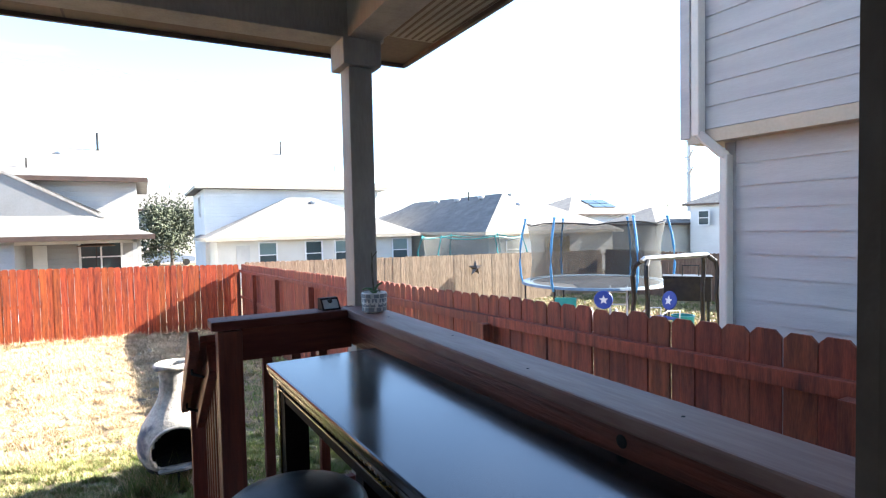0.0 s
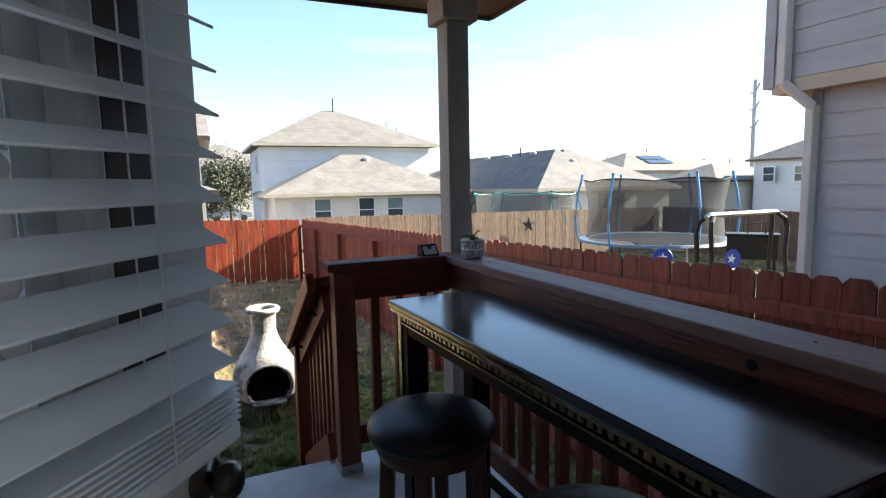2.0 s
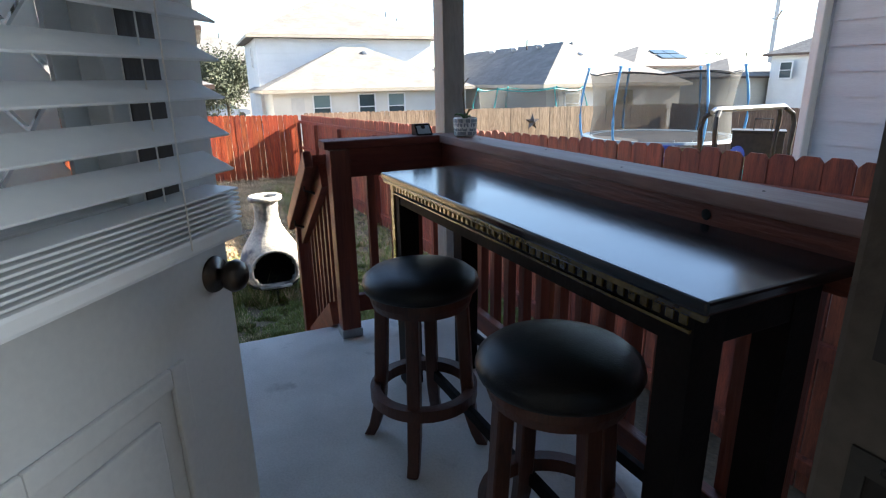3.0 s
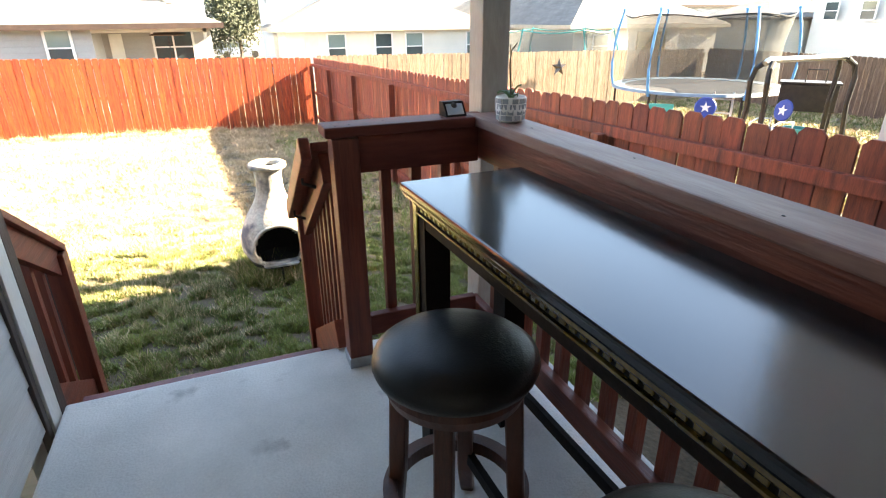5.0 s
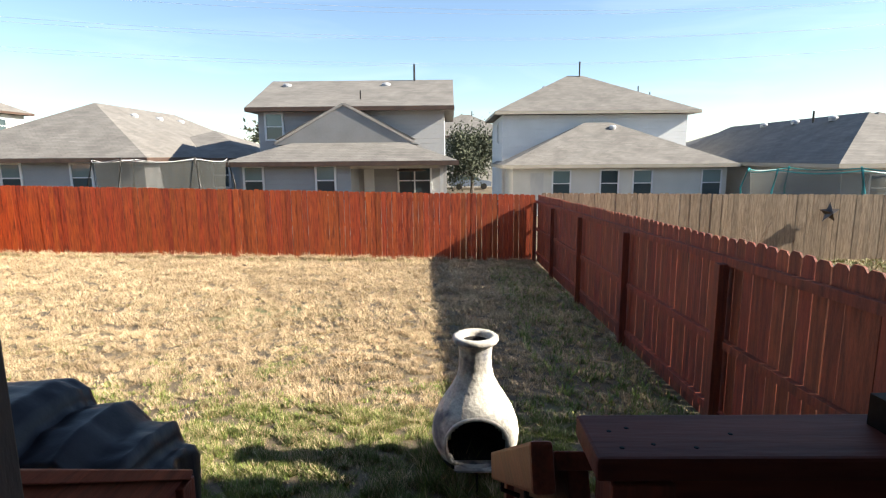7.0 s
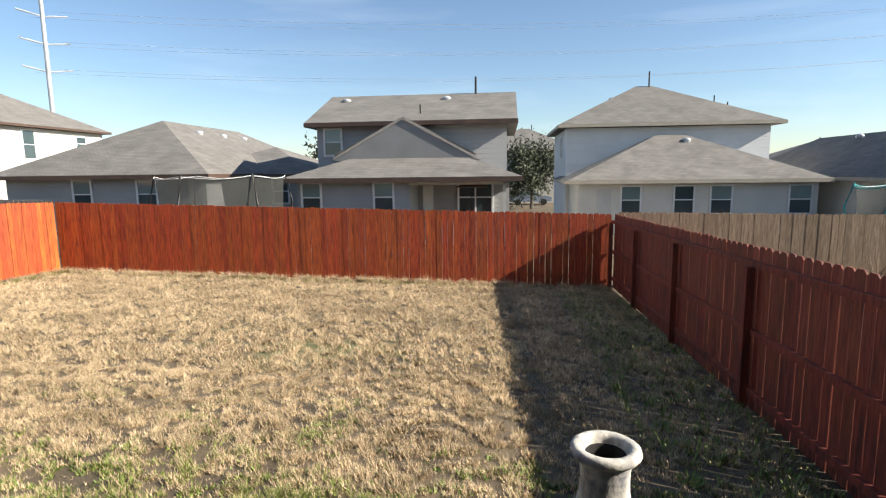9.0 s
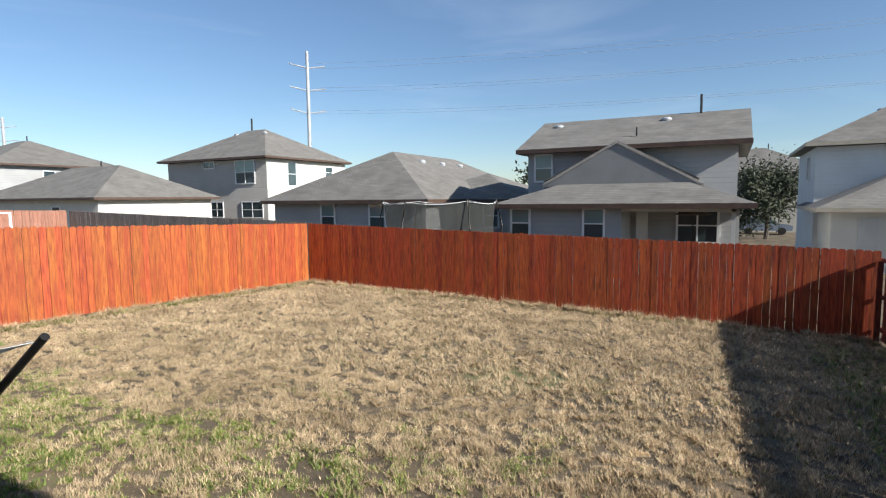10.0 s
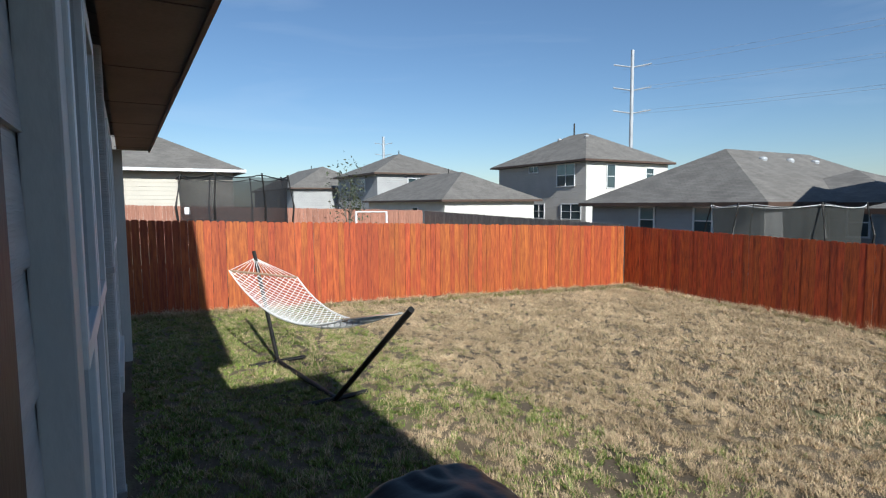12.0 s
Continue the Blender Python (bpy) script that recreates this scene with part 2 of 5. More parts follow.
BARK = mat("grey_bark", (0.1, 0.08, 0.065), (0.2, 0.17, 0.14), 6, 0.95, 0.6, 30, (1, 1, 0.4))
OAK = mat("live_oak_leaf", (0.03, 0.038, 0.018), (0.075, 0.085, 0.042), 1.5, 0.7, 0, rnd=0.3, island=True)
SHINGLE = shingle_mat("weathered_wood_shingle", (0.145, 0.132, 0.118), (0.205, 0.19, 0.17))
LAPGREY = lap_mat("grey_lap_siding", (0.33, 0.325, 0.315), (0.38, 0.375, 0.365))
GABLE = mat("grey_gable_board", (0.22, 0.215, 0.205), (0.27, 0.265, 0.255), 0.8, 0.85, 0.05, 20)
LAPTAUPE = lap_mat("taupe_lap_siding", (0.41, 0.375, 0.33), (0.47, 0.43, 0.385))
LAPTAN = lap_mat("beige_lap_siding", (0.46, 0.42, 0.35), (0.53, 0.49, 0.41))
STUCCO = mat("cream_smooth_wall", (0.6, 0.57, 0.5), (0.68, 0.65, 0.58), 0.8, 0.85, 0.15, 30)
LAPWHITE = lap_mat("white_lap_siding", (0.6, 0.6, 0.58), (0.67, 0.67, 0.65))
FRAME = mat("white_window_frame", (0.68, 0.68, 0.66), (0.76, 0.76, 0.74), 3, 0.5, 0.05, 60)
PANE = mat("dark_window_glass", (0.03, 0.045, 0.05), (0.06, 0.085, 0.09), 0.6, 0.06, 0, spec=0.8)
PANEB = mat("window_with_shade_behind", (0.14, 0.2, 0.2), (0.2, 0.27, 0.26), 0.6, 0.1, 0, spec=0.8)
ln, lk = LACQUER.node_tree.nodes, LACQUER.node_tree.links
lno, lmr, lco = ln.new("ShaderNodeTexNoise"), ln.new("ShaderNodeMapRange"), ln.new("ShaderNodeTexCoord")
lno.inputs["Scale"].default_value, lno.inputs["Detail"].default_value = 4.0, 3.0
lmr.inputs["From Min"].default_value, lmr.inputs["From Max"].default_value, lmr.inputs["To Min"].default_value, lmr.inputs["To Max"].default_value = 0.3, 0.75, 0.13, 0.21
lk.new(lco.outputs["Object"], lno.inputs["Vector"]), lk.new(lno.outputs["Fac"], lmr.inputs["Value"]), lk.new(lmr.outputs["Result"], ln["Principled BSDF"].inputs["Roughness"])
BLUE = mat("blue_foam_sleeve", (0.06, 0.25, 0.5), (0.1, 0.33, 0.6), 5, 0.6, 0.1, 60)
NAVY = mat("navy_plastic", (0.015, 0.04, 0.22), (0.025, 0.06, 0.3), 5, 0.45, 0.05, 60)
TEAL = mat("teal_plastic", (0.02, 0.25, 0.24), (0.035, 0.33, 0.31), 5, 0.45, 0.05, 60)
WHITEP = mat("white_plastic", (0.7, 0.7, 0.7), (0.8, 0.8, 0.8), 5, 0.4, 0.05, 60)
PYLON = mat("weathered_galvanised_pole", (0.34, 0.35, 0.36), (0.46, 0.47, 0.48), 0.3, 0.6, 0.1, 5, metal=0.2)
PADBLUE = mat("faded_blue_pad", (0.12, 0.17, 0.21), (0.2, 0.26, 0.3), 5, 0.6, 0.1, 60)
MATGREY = mat("grey_jump_mat", (0.04, 0.04, 0.042), (0.08, 0.08, 0.082), 5, 0.95, 0.1, 60)
NETG = net_mat("grey_green_safety_net", (0.1, 0.1, 0.085), 0.5)
NETD = net_mat("dark_grey_safety_net", (0.05, 0.051, 0.045), 0.58)
DARKSTRIP = mat("dark_brown_strip", (0.03, 0.019, 0.016), (0.055, 0.035, 0.028), 5, 0.6, 0.15, 50, (2, 2, 0.5))
PANELFACE = mat("pale_solar_face", (0.34, 0.39, 0.41), (0.42, 0.47, 0.49), 8, 0.3, 0.03, 60)
NETB = net_mat("black_safety_net", (0.02, 0.02, 0.022), 0.7)
WALLIN = mat("indoor_wall_paint", (0.45, 0.43, 0.4), (0.52, 0.5, 0.47), 1.5, 0.8, 0.1, 80)
FLOORIN = mat("indoor_wood_floor", (0.12, 0.075, 0.045), (0.2, 0.13, 0.08), 3, 0.45, 0.1, 60, (1, 6, 1))
FROST = glass_mat("obscure_door_glass", 0.4, (0.99, 1.0, 1.0))
# frosted glass lets light through both as a blur and as a soft glow
gn, gk = FROST.node_tree.nodes, FROST.node_tree.links
gtr, gmx = gn.new("ShaderNodeBsdfTranslucent"), gn.new("ShaderNodeMixShader")
gtr.inputs["Color"].default_value, gmx.inputs["Fac"].default_value = (0.95, 0.98, 1.0, 1), 0.5
gk.new(gn["Principled BSDF"].outputs[0], gmx.inputs[1]), gk.new(gtr.outputs[0], gmx.inputs[2]), gk.new(gmx.outputs[0], gn["Material Output"].inputs["Surface"])
CLEARGLASS = glass_mat("clear_door_glass", 0.0, (0.99, 1.0, 1.0))
WINGLASS = mat("window_reflecting_glass", (0.02, 0.025, 0.03), (0.03, 0.035, 0.04), 1, 0.02, 0, spec=1.0)
CARP = mat("silver_blue_car_paint", (0.12, 0.15, 0.19), (0.16, 0.19, 0.24), 2, 0.3, 0, coat=0.8)
SOIL = mat("lawn_thatch", (0.05, 0.037, 0.022), (0.165, 0.12, 0.07), 1.1, 0.95, 0.9, 34, dirt=((0.13, 0.13, 0.05), 0.55, 0.6))
STRAW = mat("dormant_grass_blade", (0.322, 0.236, 0.134), (0.615, 0.466, 0.284), 1.6, 0.85, 0, rnd=0.42, hue=0.012, island=True)
GREEN = mat("green_grass_blade", (0.085, 0.11, 0.017), (0.225, 0.248, 0.052), 1.6, 0.7, 0, rnd=0.35, hue=0.02, island=True)
CLOVER = mat("broadleaf_weed", (0.098, 0.15, 0.018), (0.26, 0.325, 0.058), 2, 0.6, 0, rnd=0.35, island=True)


# ---- building helpers ----
def mesh_from(bm, name, smooth=False):
    me = bpy.data.meshes.new(name)
    bm.normal_update()
    bm.to_mesh(me)
    bm.free()
    if smooth:
        for p in me.polygons:
            p.use_smooth = True
    return me


def thing(name, label, category, loc=(0, 0, 0), rz=0.0, group="", kind=""):
    ob = new(name)
    ob.matrix_world = pose(*loc, 0, 0, rz)
    return tagged(ob, label, category, group, kind)


def part(name, bm, material, parent=None, label="", smooth=False):
    ob = new(name, mesh_from(bm, name, smooth))
    ob.data.materials.append(material)
    if parent:
        ob.parent = parent
    return tagged(ob, label)


def share(name, me, parent, m):
    ob = new(name, me)
    ob.parent, ob.matrix_basis = parent, m
    return ob


def solid(bm, x0, x1, y0, y1, z0, z1, bev=0.0):
    r = bmesh.ops.create_cube(bm, size=1, matrix=Matrix.LocRotScale(((x0 + x1) / 2, (y0 + y1) / 2, (z0 + z1) / 2), None, (x1 - x0, y1 - y0, z1 - z0)))
    if bev:
        es = list({e for v in r["verts"] for e in v.link_edges})
        bmesh.ops.bevel(bm, geom=es, offset=bev, segments=2, affect="EDGES", profile=0.6)
    return bm


def box(x0, x1, y0, y1, z0, z1, bev=0.004):
    return solid(bmesh.new(), x0, x1, y0, y1, z0, z1, bev)


def bar(a, b, w, h, bev=0.004, bm=None):
    """A board from a to b, w wide across and h high."""
    bm = bm or bmesh.new()
    a, b = Vector(a), Vector(b)
    q = (b - a).to_track_quat("Y", "Z").to_matrix().to_4x4()
    t = bmesh.new()
    solid(t, -w / 2, w / 2, 0, (b - a).length, -h / 2, h / 2, bev)
    t.transform(Matrix.Translation(a) @ q)
    me = bpy.data.meshes.new("tmp")
    t.to_mesh(me)
    t.free()
    bm.from_mesh(me)
    bpy.data.meshes.remove(me)
    return bm


def tube(points, r, sides=8, bm=None, r2=None, cap=True):
    """A round bar along a line of points."""
    bm = bm or bmesh.new()
    pts = [Vector(p) for p in points]
    rings = []
    for i, p in enumerate(pts):
        d = (pts[min(i + 1, len(pts) - 1)] - pts[max(i - 1, 0)]).normalized()
        q = d.to_track_quat("Z", "Y")
        rad = r if r2 is None else r + (r2 - r) * i / (len(pts) - 1)
        rings.append([bm.verts.new(p + q @ Vector((rad * math.cos(6.28319 * s / sides), rad * math.sin(6.28319 * s / sides), 0))) for s in range(sides)])
    for a, b in zip(rings, rings[1:]):
        for s in range(sides):
            bm.faces.new((a[s], a[(s + 1) % sides], b[(s + 1) % sides], b[s]))
    if cap:
        bm.faces.new(rings[0][::-1]), bm.faces.new(rings[-1])
    return bm


def lathe(profile, sides=32, bm=None, cx=0.0, cy=0.0):
    """A turned body from (radius, height) pairs."""
    bm = bm or bmesh.new()
    rings = [[bm.verts.new((cx + max(r, 1e-4) * math.cos(6.28319 * s / sides), cy + max(r, 1e-4) * math.sin(6.28319 * s / sides), z)) for s in range(sides)] for r, z in profile]
    for a, b in zip(rings, rings[1:]):
        for s in range(sides):
            bm.faces.new((a[s], a[(s + 1) % sides], b[(s + 1) % sides], b[s]))
    return bm


def prism(outline, y0, y1, bm=None):
    """An (x, z) outline given depth along y."""
    bm = bm or bmesh.new()
    a = [bm.verts.new((x, y0, z)) for x, z in outline]
    b = [bm.verts.new((x, y1, z)) for x, z in outline]
    bm.faces.new(a), bm.faces.new(b[::-1])
    for i in range(len(a)):
        j = (i + 1) % len(a)
        bm.faces.new((a[j], a[i], b[i], b[j]))
    bmesh.ops.recalc_face_normals(bm, faces=bm.faces[:])
    return bm


def cloud_mesh(name, verts, faces, material, label, category, kind="stuff"):
    me = bpy.data.meshes.new(name)
    me.from_pydata(verts, [], faces)
    me.materials.append(material)
    return tagged(new(name, me), label, category, "", kind)


# ---- the ground ----
def lerp(x, pts):
    return float(np.interp(x, [p[0] for p in pts], [p[1] for p in pts]))


NEAR = [(-60, 0.0), (-26, -0.15), (-12.2, -0.74), (-4, -0.62), (-0.5, -0.57), (0.9, -0.6), (3.1, -0.98), (18, -1.2), (60, -1.4)]
FAR = [(-60, -0.5), (-26, -0.65), (-12.2, -1.23), (0, -1.48), (3.1, -1.54), (18, -1.55), (60, -1.6)]


def ground(x, y):
    k = min(max((y - 3.0) / 13.85, 0.0), 1.0)
    z = lerp(x, NEAR) * (1 - k) + lerp(x, FAR) * k
    return z - 0.034 * min(max(y - 16.85, 0.0), 8.0)


xs = [-900, -500, -250, -120, -80, -60, -45, -35] + [-30 + 0.75 * i for i in range(81)] + [35, 45, 60, 80, 120, 250, 500, 900]
ys = [-600, -200, -80, -40, -20, -10, -5, 0] + [1 + 0.75 * i for i in range(41)] + [35, 45, 60, 90, 130, 250, 500, 900, 1500]
gv = [(x, y, ground(x, y)) for y in ys for x in xs]
nx = len(xs)
gf = [(j * nx + i, j * nx + i + 1, (j + 1) * nx + i + 1, (j + 1) * nx + i) for j in range(len(ys) - 1) for i in range(nx - 1)]
lawn = cloud_mesh("ground", gv, gf, SOIL, "sloping lawn ground of dry winter grass", "ground", "structure")
for p in lawn.data.polygons:
    p.use_smooth = True

# ---- our own house and its porch ----
patio = part("patio_slab", box(-0.183, 1.63, 0.03, 2.56, -0.9, 0.0, 0.012), CONCRETE)
tagged(patio, "pale brushed concrete porch slab with stains", "patio", "", "structure")


def siding_wall(name, label, x_face, y0, y1, z0, z1, material, sign, reveal=0.19, kind="structure"):
    """A wall along y whose boards lap over one another; sign is the side that it faces along x."""
    w = part(name, box(min(x_face, x_face - sign * 0.14), max(x_face, x_face - sign * 0.14), y0, y1, z0, z1, 0), material)
    tagged(w, label, "wall", "", kind)
    n = int((z1 - z0) / reveal) + 1
    out = [(0.002, 0.0), (0.016, 0.0), (0.006, reveal + 0.02), (0.002, reveal + 0.02)]
    bm = bmesh.new()
    a = [bm.verts.new((x_face + sign * d, y0 + 0.001, z)) for d, z in out]
    b = [bm.verts.new((x_face + sign * d, y1 - 0.001, z)) for d, z in out]
    bm.faces.new(a), bm.faces.new(b[::-1])
    for i in range(4):
        bm.faces.new((a[(i + 1) % 4], a[i], b[i], b[(i + 1) % 4]))
    bmesh.ops.recalc_face_normals(bm, faces=bm.faces[:])
    me = mesh_from(bm, "siding_board")
    me.materials.append(material)
    for i in range(n):
        if z0 + i * reveal + reveal + 0.02 <= z1 + 0.05:
            share("siding_board", me, w, pose(0, 0, z0 + i * reveal))
    return w


siding_wall("wall_porch_side", "warm grey woodgrain lap siding wall beside the porch", -0.225, 0.2, 2.44, 0.01, 2.32, SIDING, 1)
cor = thing("corner_trim", "warm white wooden corner trim board of the house", "trim", kind="structure")
part("side_board", box(-0.227, -0.193, 2.44, 2.535, -0.12, 2.3, 0.004), TRIM, cor)
part("gap_strip", box(-0.227, -0.2015, 2.402, 2.439, -0.1, 2.3, 0.003), DARKSTRIP, cor, "dark brown strip between siding and trim")
part("far_board", box(-8.7, -8.5, 2.4, 2.704, -1.0, 2.29, 0.005), TRIM, cor)
part("front_board", box(-0.33, -0.193, 2.5365, 2.605, -0.12, 2.3, 0.004), DARKSTRIP, cor, "dark brown front corner board")

fac = part("wall_rear_facade", box(-8.6, -0.265, 2.36, 2.565, -1.0, 2.3, 0), SIDING)
tagged(fac, "warm grey lap siding rear wall in shade", "wall", "", "structure")
out = [(0.002, 0.0), (0.016, 0.0), (0.006, 0.21), (0.002, 0.21)]
bm = bmesh.new()
a = [bm.verts.new((-8.6, 2.565 + d, z)) for d, z in out]
b = [bm.verts.new((-0.335, 2.565 + d, z)) for d, z in out]
bm.faces.new(a), bm.faces.new(b[::-1])
for i in range(4):
    bm.faces.new((a[(i + 1) % 4], a[i], b[i], b[(i + 1) % 4]))
bmesh.ops.recalc_face_normals(bm, faces=bm.faces[:])
me = mesh_from(bm, "siding_board")
me.materials.append(SIDING)
for i in range(16):
    share("siding_board", me, fac, pose(0, 0, -0.85 + 0.19 * i))


def facade_window(x0, x1, z0, z1):
    w = thing("window_1", "white framed sash window in grey siding reflecting the yard", "window", (0, 2.575, 0), kind="structure")
    for nm, bx in (("casing", (x0 - 0.1, x0, 0.0, 0.055, z0 - 0.1, z1 + 0.1)), ("casing", (x1, x1 + 0.1, 0.0, 0.055, z0 - 0.1, z1 + 0.1)),
                   ("casing", (x0, x1, 0.0, 0.055, z1, z1 + 0.1)), ("sill", (x0, x1, 0.0, 0.075, z0 - 0.1, z0))):
        part(nm, box(*bx, 0.004), TRIM, w)
    xm = (x0 + x1) / 2
    for a0, a1 in ((x0, xm - 0.02), (xm + 0.02, x1)):
        for b0, b1, y in ((z0, (z0 + z1) / 2 + 0.02, 0.02), ((z0 + z1) / 2 - 0.02, z1, 0.034)):
            fr = bmesh.new()
            for q in ((a0, a0 + 0.04, y, y + 0.03, b0, b1), (a1 - 0.04, a1, y, y + 0.03, b0, b1), (a0 + 0.04, a1 - 0.04, y, y + 0.03, b0, b0 + 0.04), (a0 + 0.04, a1 - 0.04, y, y + 0.03, b1 - 0.04, b1)):
                solid(fr, *q, 0.003)
            sash = part("sash", fr, FRAME, w)
            part("pane", box(a0 + 0.04, a1 - 0.04, y + 0.008, y + 0.014, b0 + 0.04, b1 - 0.04, 0), WINGLASS, sash)
    part("mullion", box(xm - 0.02, xm + 0.02, 0.018, 0.05, z0, z1, 0.003), FRAME, w)
    return w


facade_window(-1.75, -0.75, 0.5, 2.02)
facade_window(-4.6, -3.4, 0.5, 2.02)
dsp = thing("downspout", "grey painted downspout on the rear wall", "pipe")
dsm = bmesh.new()
bar((-2.7, 2.62, -0.5), (-2.7, 2.62, 2.25), 0.06, 0.045, 0.01, dsm)
part("pipe", dsm, SIDING, dsp)
part("strap", box(-2.745, -2.655, 2.585, 2.647, 1.2, 1.23, 0.002), METAL, dsp)
part("strap", box(-2.745, -2.655, 2.585, 2.647, 0.1, 0.13, 0.002), METAL, dsp)

# porch roof, eaves and the storey over it
roof = thing("porch_roof", "brown soffit eave and porch roof with dark fascia", "roof", kind="structure")
part("soffit", box(-8.7, 2.0, 2.64, 3.03, 2.30, 2.33, 0), BROWNSOF, roof)
for i in range(8):
    part("soffit_joint", box(-8.2 + 1.22 * i, -8.19 + 1.22 * i, 2.62, 3.02, 2.297, 2.303, 0), FASCIA, roof)
part("soffit_side", box(1.64, 2.0, -0.5, 2.64, 2.302, 2.33, 0), SOFFIT, roof, "beige grooved soffit strip")
for i in range(9):
    part("groove", box(1.66 + 0.04 * i, 1.672 + 0.04 * i, -0.5, 2.62, 2.299, 2.304, 0), BROWNSOF, roof)
part("fascia", box(-8.7, 2.02, 3.03, 3.055, 2.28, 2.5, 0.003), FASCIA, roof)
part("fascia", box(2.0, 2.025, -0.5, 3.03, 2.28, 2.5, 0.003), FASCIA, roof)
part("porch_ceiling", box(-0.26, 1.46, 0.05, 2.46, 2.42, 2.45, 0), SOFFIT, roof)
part("beam", box(-0.26, 1.64, 2.46, 2.62, 2.2, 2.44, 0.005), CASING, roof, "taupe front beam over the post")
part("beam", box(1.46, 1.62, 0.05, 2.455, 2.2, 2.44, 0.005), CASING, roof)
part("roof_deck", prism([(-0.5, 2.5), (3.06, 2.5), (-0.5, 3.4)], -8.7, 2.03), SHINGLE, roof)
for o in roof.children:
    if o.name.startswith("roof_deck"):
        o.data.transform(Matrix(((0, 1, 0, 0), (1, 0, 0, 0), (0, 0, 1, 0), (0, 0, 0, 1))))
upper = thing("wall_upper_storey", "grey sided upper storey of the house above the eave", "wall", kind="structure")
part("wall", box(-8.4, 1.6, -6.0, 2.45, 2.52, 4.9, 0), SIDING, upper)
part("eave", box(-8.8, 2.0, -6.4, 2.68, 4.9, 5.05, 0.004), FASCIA, upper)
part("roof", prism([(-9.0, 5.05), (2.2, 5.05), (-3.4, 7.4)], -6.5, 2.78), SHINGLE, upper)

pst = thing("porch_post", "taupe painted square porch post with capital trim", "post", kind="structure")
part("shaft", box(1.47, 1.585, 2.48, 2.6, 0.0, 2.08, 0.006), CASING, pst)
part("capital", box(1.435, 1.62, 2.445, 2.635, 2.08, 2.2, 0.008), CASING, pst)

# indoor room that the walk starts from
room = thing("wall_room", "plain indoor room walls around the back door", "wall", kind="structure")
part("wall", box(-2.2, -0.2, -0.07, 0.03, 0.0, 2.42, 0), WALLIN, room)
part("wall", box(0.77, 2.2, -0.07, 0.03, 0.0, 2.42, 0), WALLIN, room)
part("wall", box(-0.2, 0.77, -0.07, 0.03, 2.07, 2.42, 0), WALLIN, room)
# unseen right wall with an opening added for the fill lamp
part("wall", box(2.2, 2.3, -3.6, -2.4, 0.0, 2.42, 0), WALLIN, room)
part("wall", box(2.2, 2.3, -0.6, 0.03, 0.0, 2.42, 0), WALLIN, room)
part("wall", box(2.2, 2.3, -2.4, -0.6, 0.0, 0.9, 0), WALLIN, room)
part("wall", box(2.2, 2.3, -2.4, -0.6, 2.1, 2.42, 0), WALLIN, room)
# fill lamp added to brighten the door's inner face; no known window here
room_fill = new("door_fill_light", bpy.data.lights.new("door_fill_light", "AREA"))
room_fill.data.shape, room_fill.data.size, room_fill.data.size_y, room_fill.data.energy, room_fill.data.color = "RECTANGLE", 1.8, 1.2, 11.0, (0.86, 0.95, 1.0)
room_fill.matrix_world = look((2.26, -1.5, 1.5), (0.0, -1.5, 1.4))
part("wall", box(-2.3, -2.2, -3.6, 0.03, 0.0, 2.42, 0), WALLIN, room)
part("wall", box(-2.3, 2.3, -3.7, -3.6, 0.0, 2.42, 0), WALLIN, room)
part("porch_wall", box(0.77, 1.64, 0.034, 0.06, 0.0, 2.42, 0), SIDING, room)
tagged(part("floor", box(-2.2, 2.2, -3.6, 0.03, -0.08, -0.005, 0), FLOORIN), "dark wooden indoor floor", "floor", "", "structure")
tagged(part("ceiling", box(-2.2, 2.2, -3.6, 0.03, 2.42, 2.5, 0), WALLIN), "plain pale indoor ceiling", "ceiling", "", "structure")

jam = thing("door_frame", "worn grey painted door jamb with strike plates", "door frame", kind="structure")
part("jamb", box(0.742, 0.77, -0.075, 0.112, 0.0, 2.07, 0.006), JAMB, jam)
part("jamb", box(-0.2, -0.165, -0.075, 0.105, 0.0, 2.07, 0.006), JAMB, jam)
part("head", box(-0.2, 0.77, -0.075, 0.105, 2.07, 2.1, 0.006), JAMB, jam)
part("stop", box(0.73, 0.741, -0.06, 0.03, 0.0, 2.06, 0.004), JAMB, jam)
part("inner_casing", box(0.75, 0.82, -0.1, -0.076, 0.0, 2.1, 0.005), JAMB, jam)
part("sill", box(-0.2, 0.77, -0.075, 0.11, -0.02, 0.012, 0.004), METAL, jam)


def strike(z):
    bm = bmesh.new()
    y0, y1, h = 0.036, 0.086, 0.036
    for q in ((y0, y0 + 0.014, z - h, z + h), (y1 - 0.012, y1, z - h, z + h), (y0 + 0.014, y1 - 0.012, z - h, z - 0.018), (y0 + 0.014, y1 - 0.012, z + 0.018, z + h)):
        solid(bm, 0.7395, 0.7425, *q)
    s = part("strike_plate", bm, IRON, jam, "dark scratched strike plate")
    # uncut hole: a thin black sheet paints the dark inside it
    part("bolt_hole", box(0.7405, 0.7412, y0 + 0.014, y1 - 0.012, z - 0.018, z + 0.018, 0), SOOT_SHADE, s)
    for dz in (-0.028, 0.028):
        part("screw", lathe([(0.0, 0.003), (0.003, 0.002), (0.0045, 0.0)], 10), IRON, s).matrix_basis = pose(0.7395, 0.062, z + dz, 0, -90, 0)


strike(1.07)
strike(0.93)

